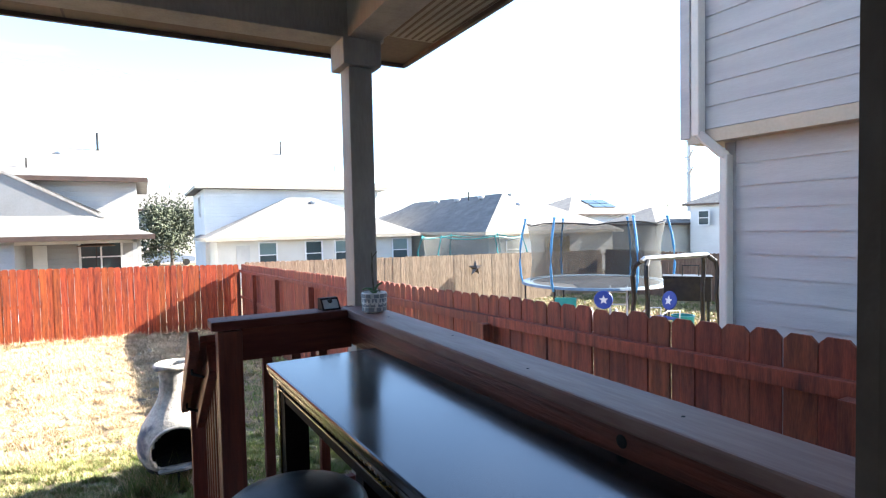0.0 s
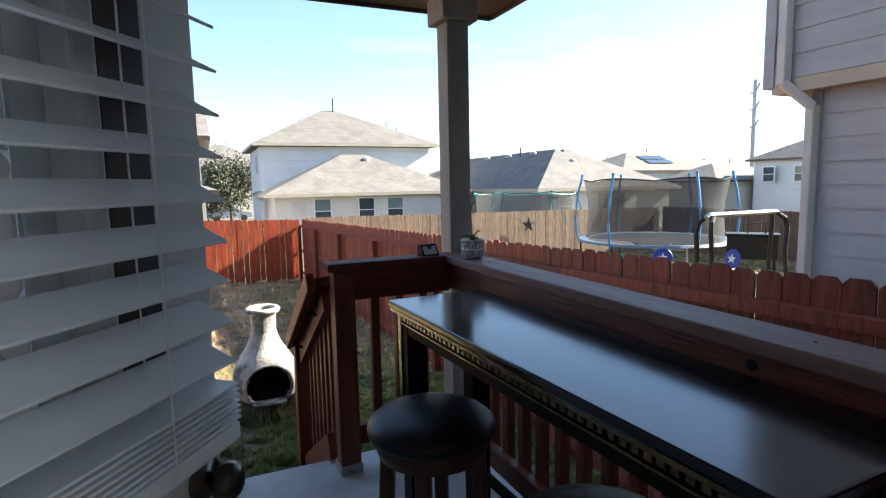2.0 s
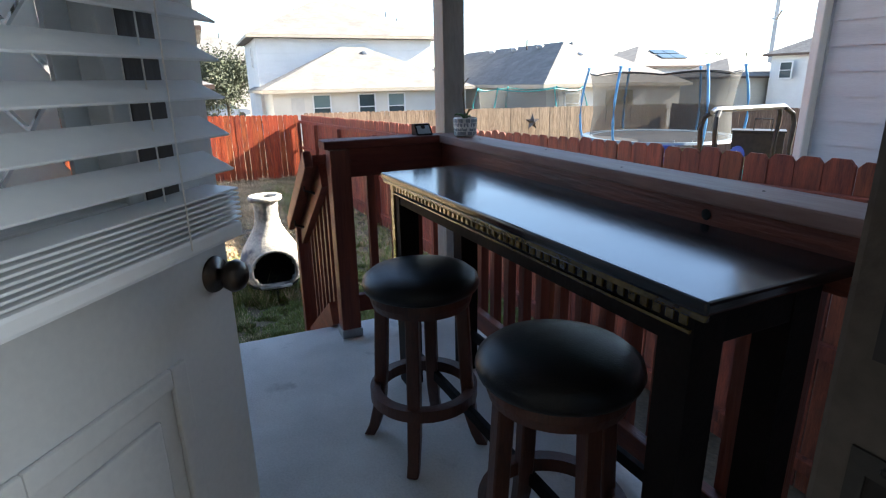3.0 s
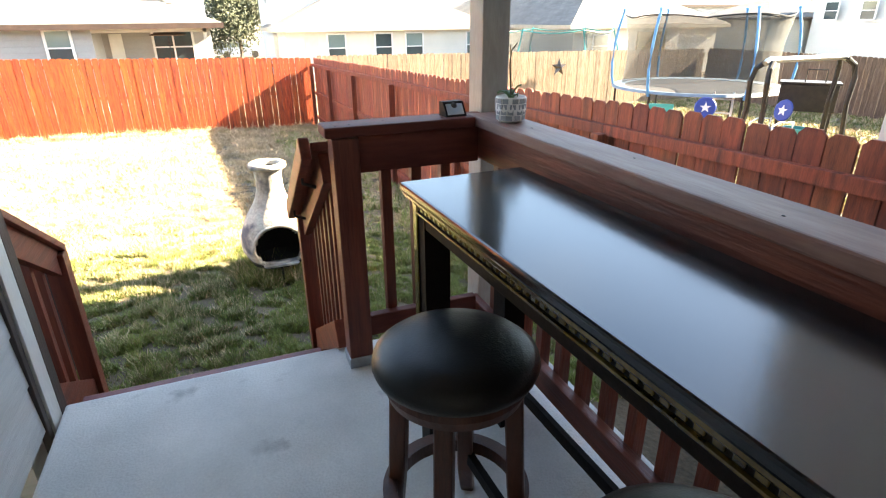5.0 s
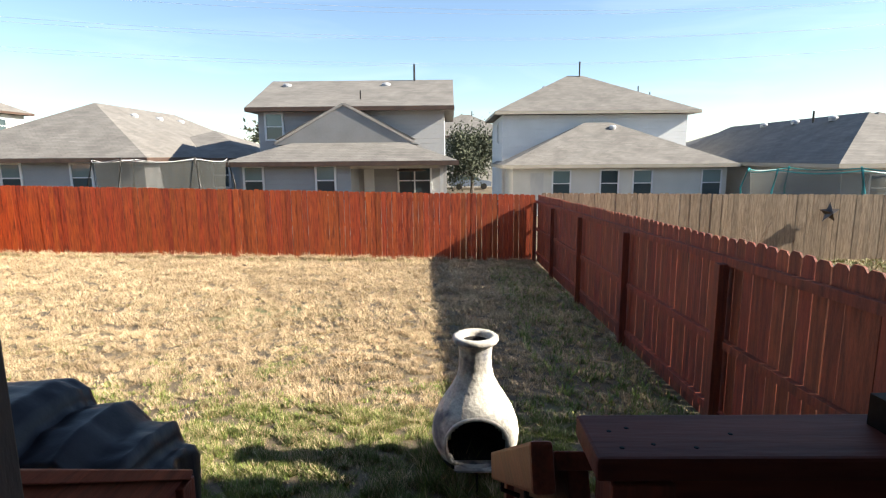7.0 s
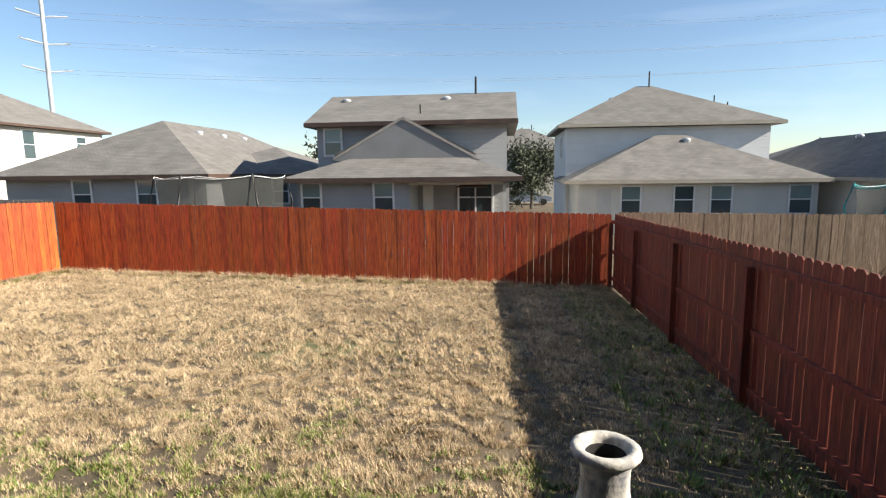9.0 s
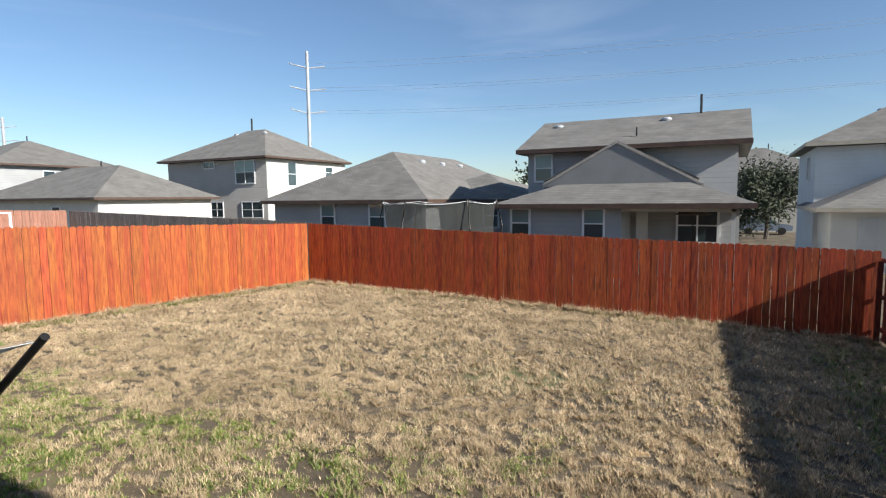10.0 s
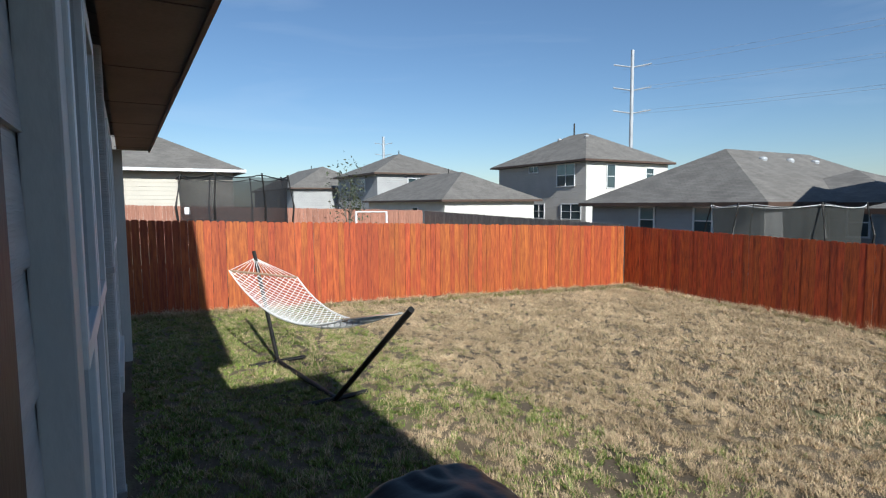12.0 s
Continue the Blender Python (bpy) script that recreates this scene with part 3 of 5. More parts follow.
# ---- the open back door ----
door = thing("door_1", "white half glass door standing open with blinds", "door", (-0.165, 0.085, 0.02), 53, kind="structure")
W, H = 0.86, 2.03
G0, G1, GZ0, GZ1 = 0.17, 0.69, 1.06, 1.90
leaf = bmesh.new()
for q in ((0, G0, 0, H), (G1, W, 0, H), (G0, G1, 0, GZ0), (G0, G1, GZ1, H)):
    solid(leaf, q[0], q[1], 0, 0.045, q[2], q[3])
part("leaf", leaf, PAINT, door)
fr = bmesh.new()
for q in ((G0 - 0.035, G0 + 0.012, GZ0 - 0.035, GZ1 + 0.035), (G1 - 0.012, G1 + 0.035, GZ0 - 0.035, GZ1 + 0.035), (G0 + 0.012, G1 - 0.012, GZ0 - 0.035, GZ0 + 0.012), (G0 + 0.012, G1 - 0.012, GZ1 - 0.012, GZ1 + 0.035)):
    solid(fr, q[0], q[1], -0.014, 0.059, q[2], q[3], 0.005)
part("lite_frame", fr, PAINT, door)


def clipped(poly, axis, lim, sign):
    """The part of a polygon on one side of a line along x or z."""
    res = []
    for i, q in enumerate(poly):
        r = poly[(i + 1) % len(poly)]
        dq, dr = sign * (q[axis] - lim), sign * (r[axis] - lim)
        if dq >= 0:
            res.append(q)
        if dq * dr < 0:
            t = dq / (dq - dr)
            res.append((q[0] + (r[0] - q[0]) * t, q[1] + (r[1] - q[1]) * t))
    return res


lite = part("lite", box(G0, G1, 0.03, 0.033, GZ0, GZ1, 0), CLEARGLASS, door, "diamond pattern leaded door glass")
lite.visible_shadow = False
STEP_U, SLOPE, INSET = 0.1, 1.15, 0.005
for i in range(-7, 10):
    for j in range(0, 16):
        u0, u1, v0, v1 = STEP_U * i + INSET, STEP_U * (i + 1) - INSET, STEP_U * j + INSET, STEP_U * (j + 1) - INSET
        poly = [(G0 + (v - u) / (2 * SLOPE), GZ0 + (u + v) / 2) for u, v in ((u0, v0), (u0, v1), (u1, v1), (u1, v0))]
        for axis, lim, sign in ((0, G0 + 0.012, 1), (0, G1 - 0.05, -1), (1, GZ0 + 0.012, 1), (1, GZ1 - 0.012, -1)):
            poly = clipped(poly, axis, lim, sign) if len(poly) > 2 else []
        if len(poly) > 2 and max(q[0] for q in poly) - min(q[0] for q in poly) > 0.01:
            dp = part("diamond_pane", prism(poly, 0.019, 0.025), FROST, lite)
            dp.visible_shadow = False
border = part("border_pane", box(G1 - 0.044, G1 - 0.012, 0.019, 0.025, GZ0 + 0.012, GZ1 - 0.012, 0), FROST, lite)
border.visible_shadow = False
# thin dark brown strip laid on the door beside the glass
part("seal_strip", box(G1 + 0.014, G1 + 0.07, -0.0165, -0.0142, GZ0 - 0.02, GZ1 + 0.02, 0), DARKSTRIP, door, "dark brown strip beside the glass")
pm = bmesh.new()
for a0, a1 in ((0.13, 0.40), (0.46, 0.73)):
    for q in ((a0, a0 + 0.03, 0.22, 0.84), (a1 - 0.03, a1, 0.22, 0.84), (a0 + 0.03, a1 - 0.03, 0.22, 0.25), (a0 + 0.03, a1 - 0.03, 0.81, 0.84)):
        solid(pm, q[0], q[1], -0.009, 0.0, q[2], q[3], 0.004)
    solid(pm, a0 + 0.06, a1 - 0.06, -0.007, 0.0, 0.28, 0.78, 0.005)
part("panel_moulding", pm, PAINT, door)
knob = part("knob", lathe([(0.0, 0.062), (0.012, 0.061), (0.024, 0.054), (0.029, 0.042), (0.025, 0.03), (0.014, 0.024), (0.011, 0.012), (0.012, 0.007), (0.031, 0.006), (0.033, 0.0)], 28), BRONZE, door, "dark bronze ball door knob", True)
knob.matrix_basis = pose(0.825, 0, 0.93, 90) @ Matrix.Scale(0.85, 4)
part("latch_plate", box(W - 0.001, W + 0.001, 0.01, 0.035, 0.9, 0.96, 0), NICKEL, door)
for z in (0.25, 1.0, 1.78):
    part("hinge", tube([(0.0, 0.05, z - 0.045), (0.0, 0.05, z + 0.045)], 0.007), METAL, door)

blind = thing("window_blind", "white faux wood venetian blind half tilted on the door", "blind", (-0.165, 0.085, 0.02), 53)
sl = bmesh.new()
solid(sl, 0.09, 0.80, -0.025, 0.025, -0.0016, 0.0016, 0.0012)
slat_me = mesh_from(sl, "slat")
slat_me.materials.append(BLIND)
for i in range(18):
    share("slat", slat_me, blind, pose(0, -0.052, 1.105 + 0.0455 * i, 27 + 1.5 * math.sin(i * 2.3), 0, 0))
for i in range(7):
    share("slat", slat_me, blind, pose(0, -0.052, 1.03 + 0.0065 * i, 3, 0, 0))
part("bottom_rail", box(0.09, 0.80, -0.076, -0.028, 1.002, 1.024, 0.005), BLIND, blind)
part("head_rail", box(0.085, 0.805, -0.08, -0.016, 1.945, 2.0, 0.004), BLIND, blind)
for x in (0.2, 0.69):
    for y in (-0.079, -0.025, -0.052):
        part("cord", tube([(x, y, 1.012), (x + 0.003, y, 1.45), (x, y, 1.95)], 0.0011, 5), ROPE, blind)
part("lift_cord", tube([(0.24, -0.09, 1.03), (0.236, -0.088, 1.5), (0.24, -0.085, 1.95)], 0.0013, 5), ROPE, blind)

# ---- railings round the porch ----
BAL = bmesh.new()
prof = [(-0.019, 0.03), (0.0, 0.0), (0.019, 0.03), (0.019, 0.86), (-0.019, 0.86)]
prism(prof, -0.019, 0.019, BAL)
bal_me = mesh_from(BAL, "baluster")
bal_me.materials.append(RAIL)

scr = mesh_from(lathe([(0.0, 0.0012), (0.003, 0.001), (0.004, 0.0)], 10), "screw")
scr.materials.append(SOOT_SHADE)

side = thing("porch_railing", "red-brown stained porch railing with flat cap board", "railing")
part("cap", box(1.402, 1.55, 0.07, 2.475, 0.935, 0.972, 0.006), DUSTSHEEN, side, "flat dusty cap board with sky sheen painted into its grey")
part("top_rail", box(1.423, 1.461, 0.07, 2.475, 0.81, 0.934, 0.005), RAILY, side)
part("bottom_rail", box(1.423, 1.461, 0.07, 2.475, 0.09, 0.18, 0.005), RAILY, side)
for y in (0.3, 0.72, 1.15, 1.62, 2.1):
    share("screw", scr, side, pose(1.475 + 0.03 * math.sin(9 * y), y, 0.972))
for i in range(18):
    share("baluster", bal_me, side, pose(1.481, 0.2 + 0.125 * i, 0.055))
tagged(part("knot", lathe([(0.0, 0.002), (0.009, 0.0015), (0.014, 0.0)], 12), SOOT_SHADE, side), "dark wood knot").matrix_basis = pose(1.4215, 0.815, 0.905, 0, -90, 0)

front = thing("front_railing", "red-brown stained short railing beside the steps", "railing")
part("newel", box(0.858, 0.952, 2.378, 2.468, 0.04, 0.93, 0.005), RAIL, front)
part("post_bracket", box(0.853, 0.957, 2.373, 2.473, 0.0, 0.045, 0.003), METAL, front, "galvanised post bracket")
part("cap", box(0.836, 1.401, 2.38, 2.518, 0.935, 0.972, 0.006), RAILX, front)
part("cap_end", box(1.402, 1.469, 2.477, 2.518, 0.935, 0.971, 0.004), RAILX, front)
part("top_rail", box(0.953, 1.422, 2.40, 2.438, 0.80, 0.934, 0.005), RAILX, front)
part("bottom_rail", box(0.953, 1.422, 2.40, 2.438, 0.12, 0.21, 0.005), RAILX, front)
for x, y in ((0.88, 2.41), (0.905, 2.47), (0.875, 2.46), (0.93, 2.42), (1.06, 2.45), (0.99, 2.41), (1.28, 2.42)):
    share("screw", scr, front, pose(x, y, 0.972))
for x in (1.06, 1.18, 1.3):
    share("baluster", bal_me, front, pose(x, 2.458, 0.06))


def stair_rail(name, x, side_sign, grip):
    """A sloped guard beside the steps from the porch edge down to the lawn."""
    t = thing(name, "red-brown stained sloping stair railing with upright balusters", "railing", group="stair railings")
    drop = 0.0 if grip else 0.03
    top = lambda y: 0.88 - drop - 0.615 * (y - 2.53)
    y0, y1 = 2.52, 3.33
    part("top_board", bar((x, y0, top(y0) - 0.075), (x, y1, top(y1) - 0.075), 0.038, 0.135), RAILY, t)
    part("cap", bar((x, y0, top(y0)), (x, y1 + 0.03, top(y1 + 0.03)), 0.09, 0.032), RAILY, t)
    part("bottom_board", bar((x, y0, top(y0) - 0.80), (x, y1, top(y1) - 0.80), 0.038, 0.12), RAILY, t)
    part("end_post", box(x - 0.043, x + 0.043, y1 - 0.04, y1 + 0.045, ground(x, y1) - 0.1, top(y1) - 0.03, 0.005), RAIL, t)
    me = mesh_from(prism([(-0.019, 0.0), (0.019, 0.0), (0.019, 0.80), (-0.019, 0.823)], -0.016, 0.016), "baluster")
    me.transform(Matrix.Rotation(math.pi / 2, 4, "Z"))
    me.materials.append(RAIL)
    for i in range(6):
        y = y0 + 0.09 + 0.115 * i
        share("baluster", me, t, pose(x + side_sign * 0.036, y, top(y) - 0.92))
    if grip:
        g = bmesh.new()
        gx = x + side_sign * -0.07
        bar((gx, y0 - 0.02, top(y0) + 0.0), (gx, y1, top(y1) + 0.0), 0.04, 0.085, 0.008, g)
        part("grab_rail", g, RAILY, t)
        for y in (2.68, 3.15):
            part("bracket", tube([(x - 0.02, y, top(y) - 0.1), (gx, y, top(y) - 0.08), (gx, y, top(y) - 0.04)], 0.007), IRON, t)
    return t


stair_rail("stair_railing", 0.85, 1, True)
stair_rail("stair_railing", -0.30, -1, False)
stp = thing("porch_steps", "red painted wooden steps down to the lawn", "steps")
for i in range(2):
    part("tread", box(-0.22, 0.80, 2.575 + 0.28 * i, 2.875 + 0.28 * i, -0.215 - 0.185 * i, -0.18 - 0.185 * i, 0.005), STEP, stp)
    part("riser", box(-0.22, 0.80, 2.575 + 0.28 * i, 2.6 + 0.28 * i, -0.36 - 0.185 * i, -0.216 - 0.185 * i, 0.003), STEP, stp)
part("stringer", bar((-0.2, 2.58, -0.3), (-0.2, 3.2, -0.64), 0.04, 0.24), STEP, stp)
part("stringer", bar((0.78, 2.58, -0.3), (0.78, 3.2, -0.64), 0.04, 0.24), STEP, stp)

# ---- bar table and stools ----
TW, TL, TZ = 0.4, 1.49, 0.889
tab = thing("bar_table", "black lacquered narrow bar table, dentil edge with painted golden reflection", "table", (1.015, 0.445, 0), 2.2)
part("tabletop", box(0, TW, 0, TL, TZ - 0.024, TZ, 0.006), LACQUER, tab)
part("edge_moulding", box(0.006, 0.018, 0.006, TL - 0.006, TZ - 0.038, TZ - 0.025, 0.003), LAWNGLINT, tab, "moulding strip with the lawn's reflection painted in")
part("edge_moulding", box(0.018, TW - 0.006, TL - 0.018, TL - 0.006, TZ - 0.038, TZ - 0.025, 0.003), LAWNGLINT, tab)
for q in ((0.032, 0.052, 0.045, TL - 0.045), (TW - 0.055, TW - 0.035, 0.045, TL - 0.045), (0.052, TW - 0.055, 0.045, 0.065), (0.052, TW - 0.055, TL - 0.065, TL - 0.045)):
    part("apron", box(*q, TZ - 0.112, TZ - 0.039, 0.003), BLACKWOOD, tab)
part("dentil_rail", box(0.022, 0.031, 0.045, TL - 0.045, TZ - 0.076, TZ - 0.07, 0.001), LAWNGLINT, tab)
den = mesh_from(box(-0.006, 0.0, -0.009, 0.009, -0.011, 0.011, 0.002), "dentil")
den.materials.append(LAWNGLINT)
for i in range(48):
    share("dentil", den, tab, pose(0.031, 0.062 + 0.0295 * i, TZ - 0.054))
for x in (0.067, TW - 0.07):
    for y in (0.077, TL - 0.077):
        part("leg", prism([(-0.036, 0.0), (0.036, 0.0), (0.039, TZ - 0.039), (-0.039, TZ - 0.039)], -0.036, 0.036), BLACKWOOD, tab).matrix_basis = pose(x, y, 0)
# added strip that paints the lawn's golden reflection on the far leg
part("leg_face", box(0.0225, 0.0275, TL - 0.07, TL - 0.042, 0.3, TZ - 0.04, 0.001), LAWNGLINT, tab, "strip painted as the lawn's reflection on the leg")
part("stretcher", box(0.045, 0.065, 0.09, TL - 0.09, 0.15, 0.19, 0.003), BLACKWOOD, tab)
part("stretcher", box(TW - 0.07, TW - 0.05, 0.09, TL - 0.09, 0.15, 0.19, 0.003), BLACKWOOD, tab)

stool = thing("bar_stool", "round black vinyl bar stool with dark walnut legs", "stool", (0.935, 1.47, 0), 12, "stools at the bar table")
part("seat", lathe([(0.0, 0.655), (0.06, 0.654), (0.12, 0.648), (0.165, 0.636), (0.187, 0.618), (0.192, 0.6), (0.186, 0.583), (0.17, 0.574), (0.0, 0.574)], 40), LEATHER, stool, "domed black vinyl cushion", True)
part("seat_ring", lathe([(0.0, 0.573), (0.165, 0.573), (0.168, 0.55), (0.16, 0.525), (0.0, 0.525)], 40), STOOL, stool)
for i in range(4):
    a = radians(45 + 90 * i)
    bm = bmesh.new()
    prof = [(0.135, 0.535), (0.142, 0.4), (0.15, 0.25), (0.163, 0.12), (0.185, 0.04), (0.205, 0.0)]
    rings = []
    for r, z in prof:
        w = 0.021 if z > 0.05 else 0.019
        rings.append([bm.verts.new((r + dx * w, dy * w, z)) for dx, dy in ((-1, -1), (1, -1), (1, 1), (-1, 1))])
    for p, q in zip(rings, rings[1:]):
        for s in range(4):
            bm.faces.new((p[s], p[(s + 1) % 4], q[(s + 1) % 4], q[s]))
    bm.faces.new(rings[0]), bm.faces.new(rings[-1][::-1])
    bmesh.ops.recalc_face_normals(bm, faces=bm.faces[:])
    bmesh.ops.bevel(bm, geom=bm.edges[:], offset=0.004, segments=1, affect="EDGES")
    part("leg", bm, STOOL, stool).matrix_basis = Matrix.Rotation(a, 4, "Z")
part("foot_ring", lathe([(0.185, 0.225), (0.185, 0.185), (0.15, 0.185), (0.15, 0.225), (0.185, 0.225)], 40), STOOL, stool, "round wooden footrest ring")
copy_thing(stool, pose(1.02, 0.82, 0, 0, 0, 40))

# ---- small things on the rail ----
lamp = thing("solar_light", "small black solar deck light on the rail", "light", (1.338, 2.45, 0.972), 4)
wedge = prism([(-0.032, 0.0), (0.035, 0.0), (0.035, 0.052), (0.005, 0.052)], -0.042, 0.042)
wedge.transform(Matrix.Rotation(math.pi / 2, 4, "Z"))
wedge.transform(Matrix.Diagonal((-1, 1, 1, 1)))
bmesh.ops.recalc_face_normals(wedge, faces=wedge.faces[:])
part("housing", wedge, BLACKWOOD, lamp)
panel = part("solar_panel", box(-0.034, 0.034, -0.001, 0.001, -0.023, 0.021, 0), PANELFACE, lamp, "grey blue panel face")
panel.matrix_basis = pose(0, -0.0142, 0.0265, -35.4)
part("sensor", lathe([(0.0, 0.006), (0.009, 0.004), (0.012, 0.0)], 16), IRON, lamp).matrix_basis = pose(0, -0.007, 0.039, 54)

pot = thing("potted_orchid", "white and grey patterned pot with a small orchid", "plant", (1.475, 2.25, 0.972))
part("pot", lathe([(0.0, 0.0), (0.044, 0.0), (0.056, 0.01), (0.062, 0.05), (0.061, 0.088), (0.058, 0.092), (0.053, 0.088), (0.05, 0.07), (0.0, 0.07)], 32), POT, pot, "", True)
pt = mesh_from(box(-0.0118, 0.0118, -0.0012, 0.0008, -0.0085, 0.0085, 0), "pattern_tile")
pt.materials.append(POTGREY)
for r in range(4):
    for c in range(12):
        ang = 30 * c + 5 * r + 4 * math.sin(c * 2.1 + r)
        rad = 0.0575 + 0.0014 * r
        share("pattern_tile", pt, pot, pose(rad * math.cos(radians(ang)), rad * math.sin(radians(ang)), 0.018 + 0.02 * r, 0, 0, ang + 90))
part("potting_bark", lathe([(0.0, 0.076), (0.03, 0.078), (0.051, 0.07)], 20), BARK, pot)
for i, (ang, ln, up) in enumerate(((20, 0.04, 0.05), (150, 0.055, 0.06), (250, 0.035, 0.05), (320, 0.04, 0.08), (90, 0.04, 0.06))):
    lf = bmesh.new()
    rows = []
    for j in range(7):
        t = j / 6
        w = 0.02 * math.sin(math.pi * min(0.97, 0.12 + 0.86 * t))
        z = 0.075 + up * 1.4 * t - 0.06 * t * t
        rows.append([lf.verts.new((ln * t, s * w, z + abs(s) * 0.006)) for s in (-1, 0, 1)])
    for p, q in zip(rows, rows[1:]):
        for s in range(2):
            lf.faces.new((p[s], p[s + 1], q[s + 1], q[s]))
    o = part("leaf", lf, LEAF, pot, "", True)
    o.matrix_basis = Matrix.Rotation(radians(ang), 4, "Z")
    md = o.modifiers.new("thick", "SOLIDIFY")
    md.thickness = 0.002
part("flower_spike", tube([(0, 0, 0.07), (-0.006, 0.0, 0.14), (-0.01, 0.004, 0.2), (0.0, 0.008, 0.25), (0.025, 0.01, 0.275)], 0.0025, 6), STALK, pot)
pot.scale = (0.88, 0.88, 0.95)
part("support_stick", tube([(0.006, 0.01, 0.07), (-0.004, 0.012, 0.27)], 0.0022, 6), STALK, pot)

# ---- chiminea ----
CX, CY = 0.793, 5.09
cz = ground(CX, CY) - 0.015
chim = thing("chiminea", "lime washed clay chiminea with round fire mouth", "fireplace", (CX, CY, cz))
prof = [(0.10, 0.12), (0.17, 0.135), (0.225, 0.18), (0.258, 0.25), (0.265, 0.31), (0.255, 0.38), (0.225, 0.46), (0.185, 0.53), (0.145, 0.59), (0.115, 0.65), (0.1, 0.71), (0.096, 0.77), (0.1, 0.83), (0.108, 0.87)]
fineprof = []
for (r0, z0), (r1, z1) in zip(prof, prof[1:]):
    for s in range(4):
        fineprof.append((r0 + (r1 - r0) * s / 4, z0 + (z1 - z0) * s / 4))
fineprof.append(prof[-1])
bm = lathe(fineprof, 72)
kill = []
for fc in bm.faces:
    c = fc.calc_center_median()
    if c.y < 0 and (c.x / 0.182) ** 2 + ((c.z - 0.3) / 0.178) ** 2 < 1 and c.z > 0.172:
        kill.append(fc)
bmesh.ops.delete(bm, geom=kill, context="FACES")
body = part("body", bm, CLAY, chim, "", True)
body.data.materials.append(SOOT_SHADE)
md = body.modifiers.new("wall", "SOLIDIFY")
md.thickness, md.offset, md.material_offset = 0.028, -1, 1
part("rim", lathe([(0.098, 0.862), (0.128, 0.868), (0.139, 0.884), (0.135, 0.903), (0.122, 0.912), (0.1, 0.908), (0.088, 0.895), (0.085, 0.862)], 40), CLAY, chim, "rolled clay rim", True)
mouth = []
for i in range(41):
    a = radians(-38 + 256 * i / 40)
    x, z = 0.182 * math.cos(a), 0.3 + 0.178 * math.sin(a)
    rr = lerp(z, [(q[1], q[0]) for q in prof])
    mouth.append((x, -math.sqrt(max(rr * rr - x * x, 0.0001)) + 0.004, z))
part("mouth_rim", tube(mouth, 0.012, 8), CLAY, chim, "", True)
part("hearth_lip", prism([(-0.115, 0.16), (0.115, 0.16), (0.13, 0.174), (-0.13, 0.174)], -0.232, -0.12), CLAY, chim, "pale clay hearth lip")
chim.scale = (1.1, 1.1, 1.1)
part("ash_bed", lathe([(0.0, 0.165), (0.15, 0.165), (0.18, 0.155)], 24), SOOT_SHADE, chim)
ring = part("stand_ring", lathe([(0.2, 0.14), (0.208, 0.14), (0.208, 0.158), (0.2, 0.158), (0.2, 0.14)], 32), IRON, chim, "black iron stand")
for i in range(3):
    a = radians(30 + 120 * i)
    part("stand_leg", tube([(0.206 * math.cos(a), 0.206 * math.sin(a), 0.16), (0.24 * math.cos(a), 0.24 * math.sin(a), 0.0)], 0.008), IRON, chim)

# ---- covered grill beside the steps ----
gx, gy = -1.3, 3.66
gz = ground(gx, gy)
grill = thing("grill", "barbecue grill under a creased black vinyl cover", "grill", (gx, gy, gz))
bm = bmesh.new()
bmesh.ops.create_grid(bm, x_segments=90, y_segments=36, size=1.0)
for v in bm.verts:
    u, w = v.co.x, v.co.y
    edge = max(abs(u), abs(w))
    x = 0.26 + 0.62 * u
    top = lerp(x, [(-0.36, 0.98), (-0.2, 1.1), (0.28, 1.12), (0.345, 1.08), (0.365, 1.0), (0.525, 1.02), (0.61, 0.93), (0.715, 0.925), (0.737, 0.82), (0.87, 0.8), (0.9, 0.76)]) - 0.1 * abs(w) ** 3
    n1 = noise.noise(Vector((x * 5, w * 3, 3.1))) * 0.014 + abs(noise.noise(Vector((x * 6, w * 3, 1.0)))) * 0.022
    z, k = top + n1, 1.0
    if edge > 0.86:
        fall = (edge - 0.86) / 0.14
        z = top * (1 - fall) + 0.08 * fall
        k = (0.86 + 0.03 * fall + 0.03 * noise.noise(Vector((x * 7, w * 5, fall * 2)))) / edge
    v.co = (0.26 + 0.62 * u * k, 0.3 * w * k, z)
part("cover", bm, COVER, grill, "creased black vinyl cover", True)
solidc = bmesh.new()
solid(solidc, -0.2, 0.7, -0.2, 0.2, 0.0, 0.72, 0.02)
part("cart", solidc, IRON, grill)

# ---- hammock on its stand ----
ham = thing("hammock", "white cotton rope hammock on a dark steel stand", "hammock", (-6.5, 4.595, 0), 6)
zl, zr = ground(-7.5, 4.5), ground(-5.5, 4.7)
part("stand_arm", tube([(-1.0, 0, zl + 0.05), (-1.92, 0, 0.80)], 0.03, 10), IRON, ham)
part("stand_arm", tube([(0.95, 0, zr + 0.04), (2.55, 0, 0.58)], 0.032, 10), IRON, ham)
part("base_beam", tube([(-1.05, 0, zl + 0.035), (1.0, 0, zr + 0.035)], 0.03, 10), IRON, ham)
for x, z in ((-0.98, zl), (0.93, zr)):
    part("foot_bar", tube([(x, -0.4, z + 0.03), (x, 0.4, z + 0.03)], 0.028, 10), IRON, ham)


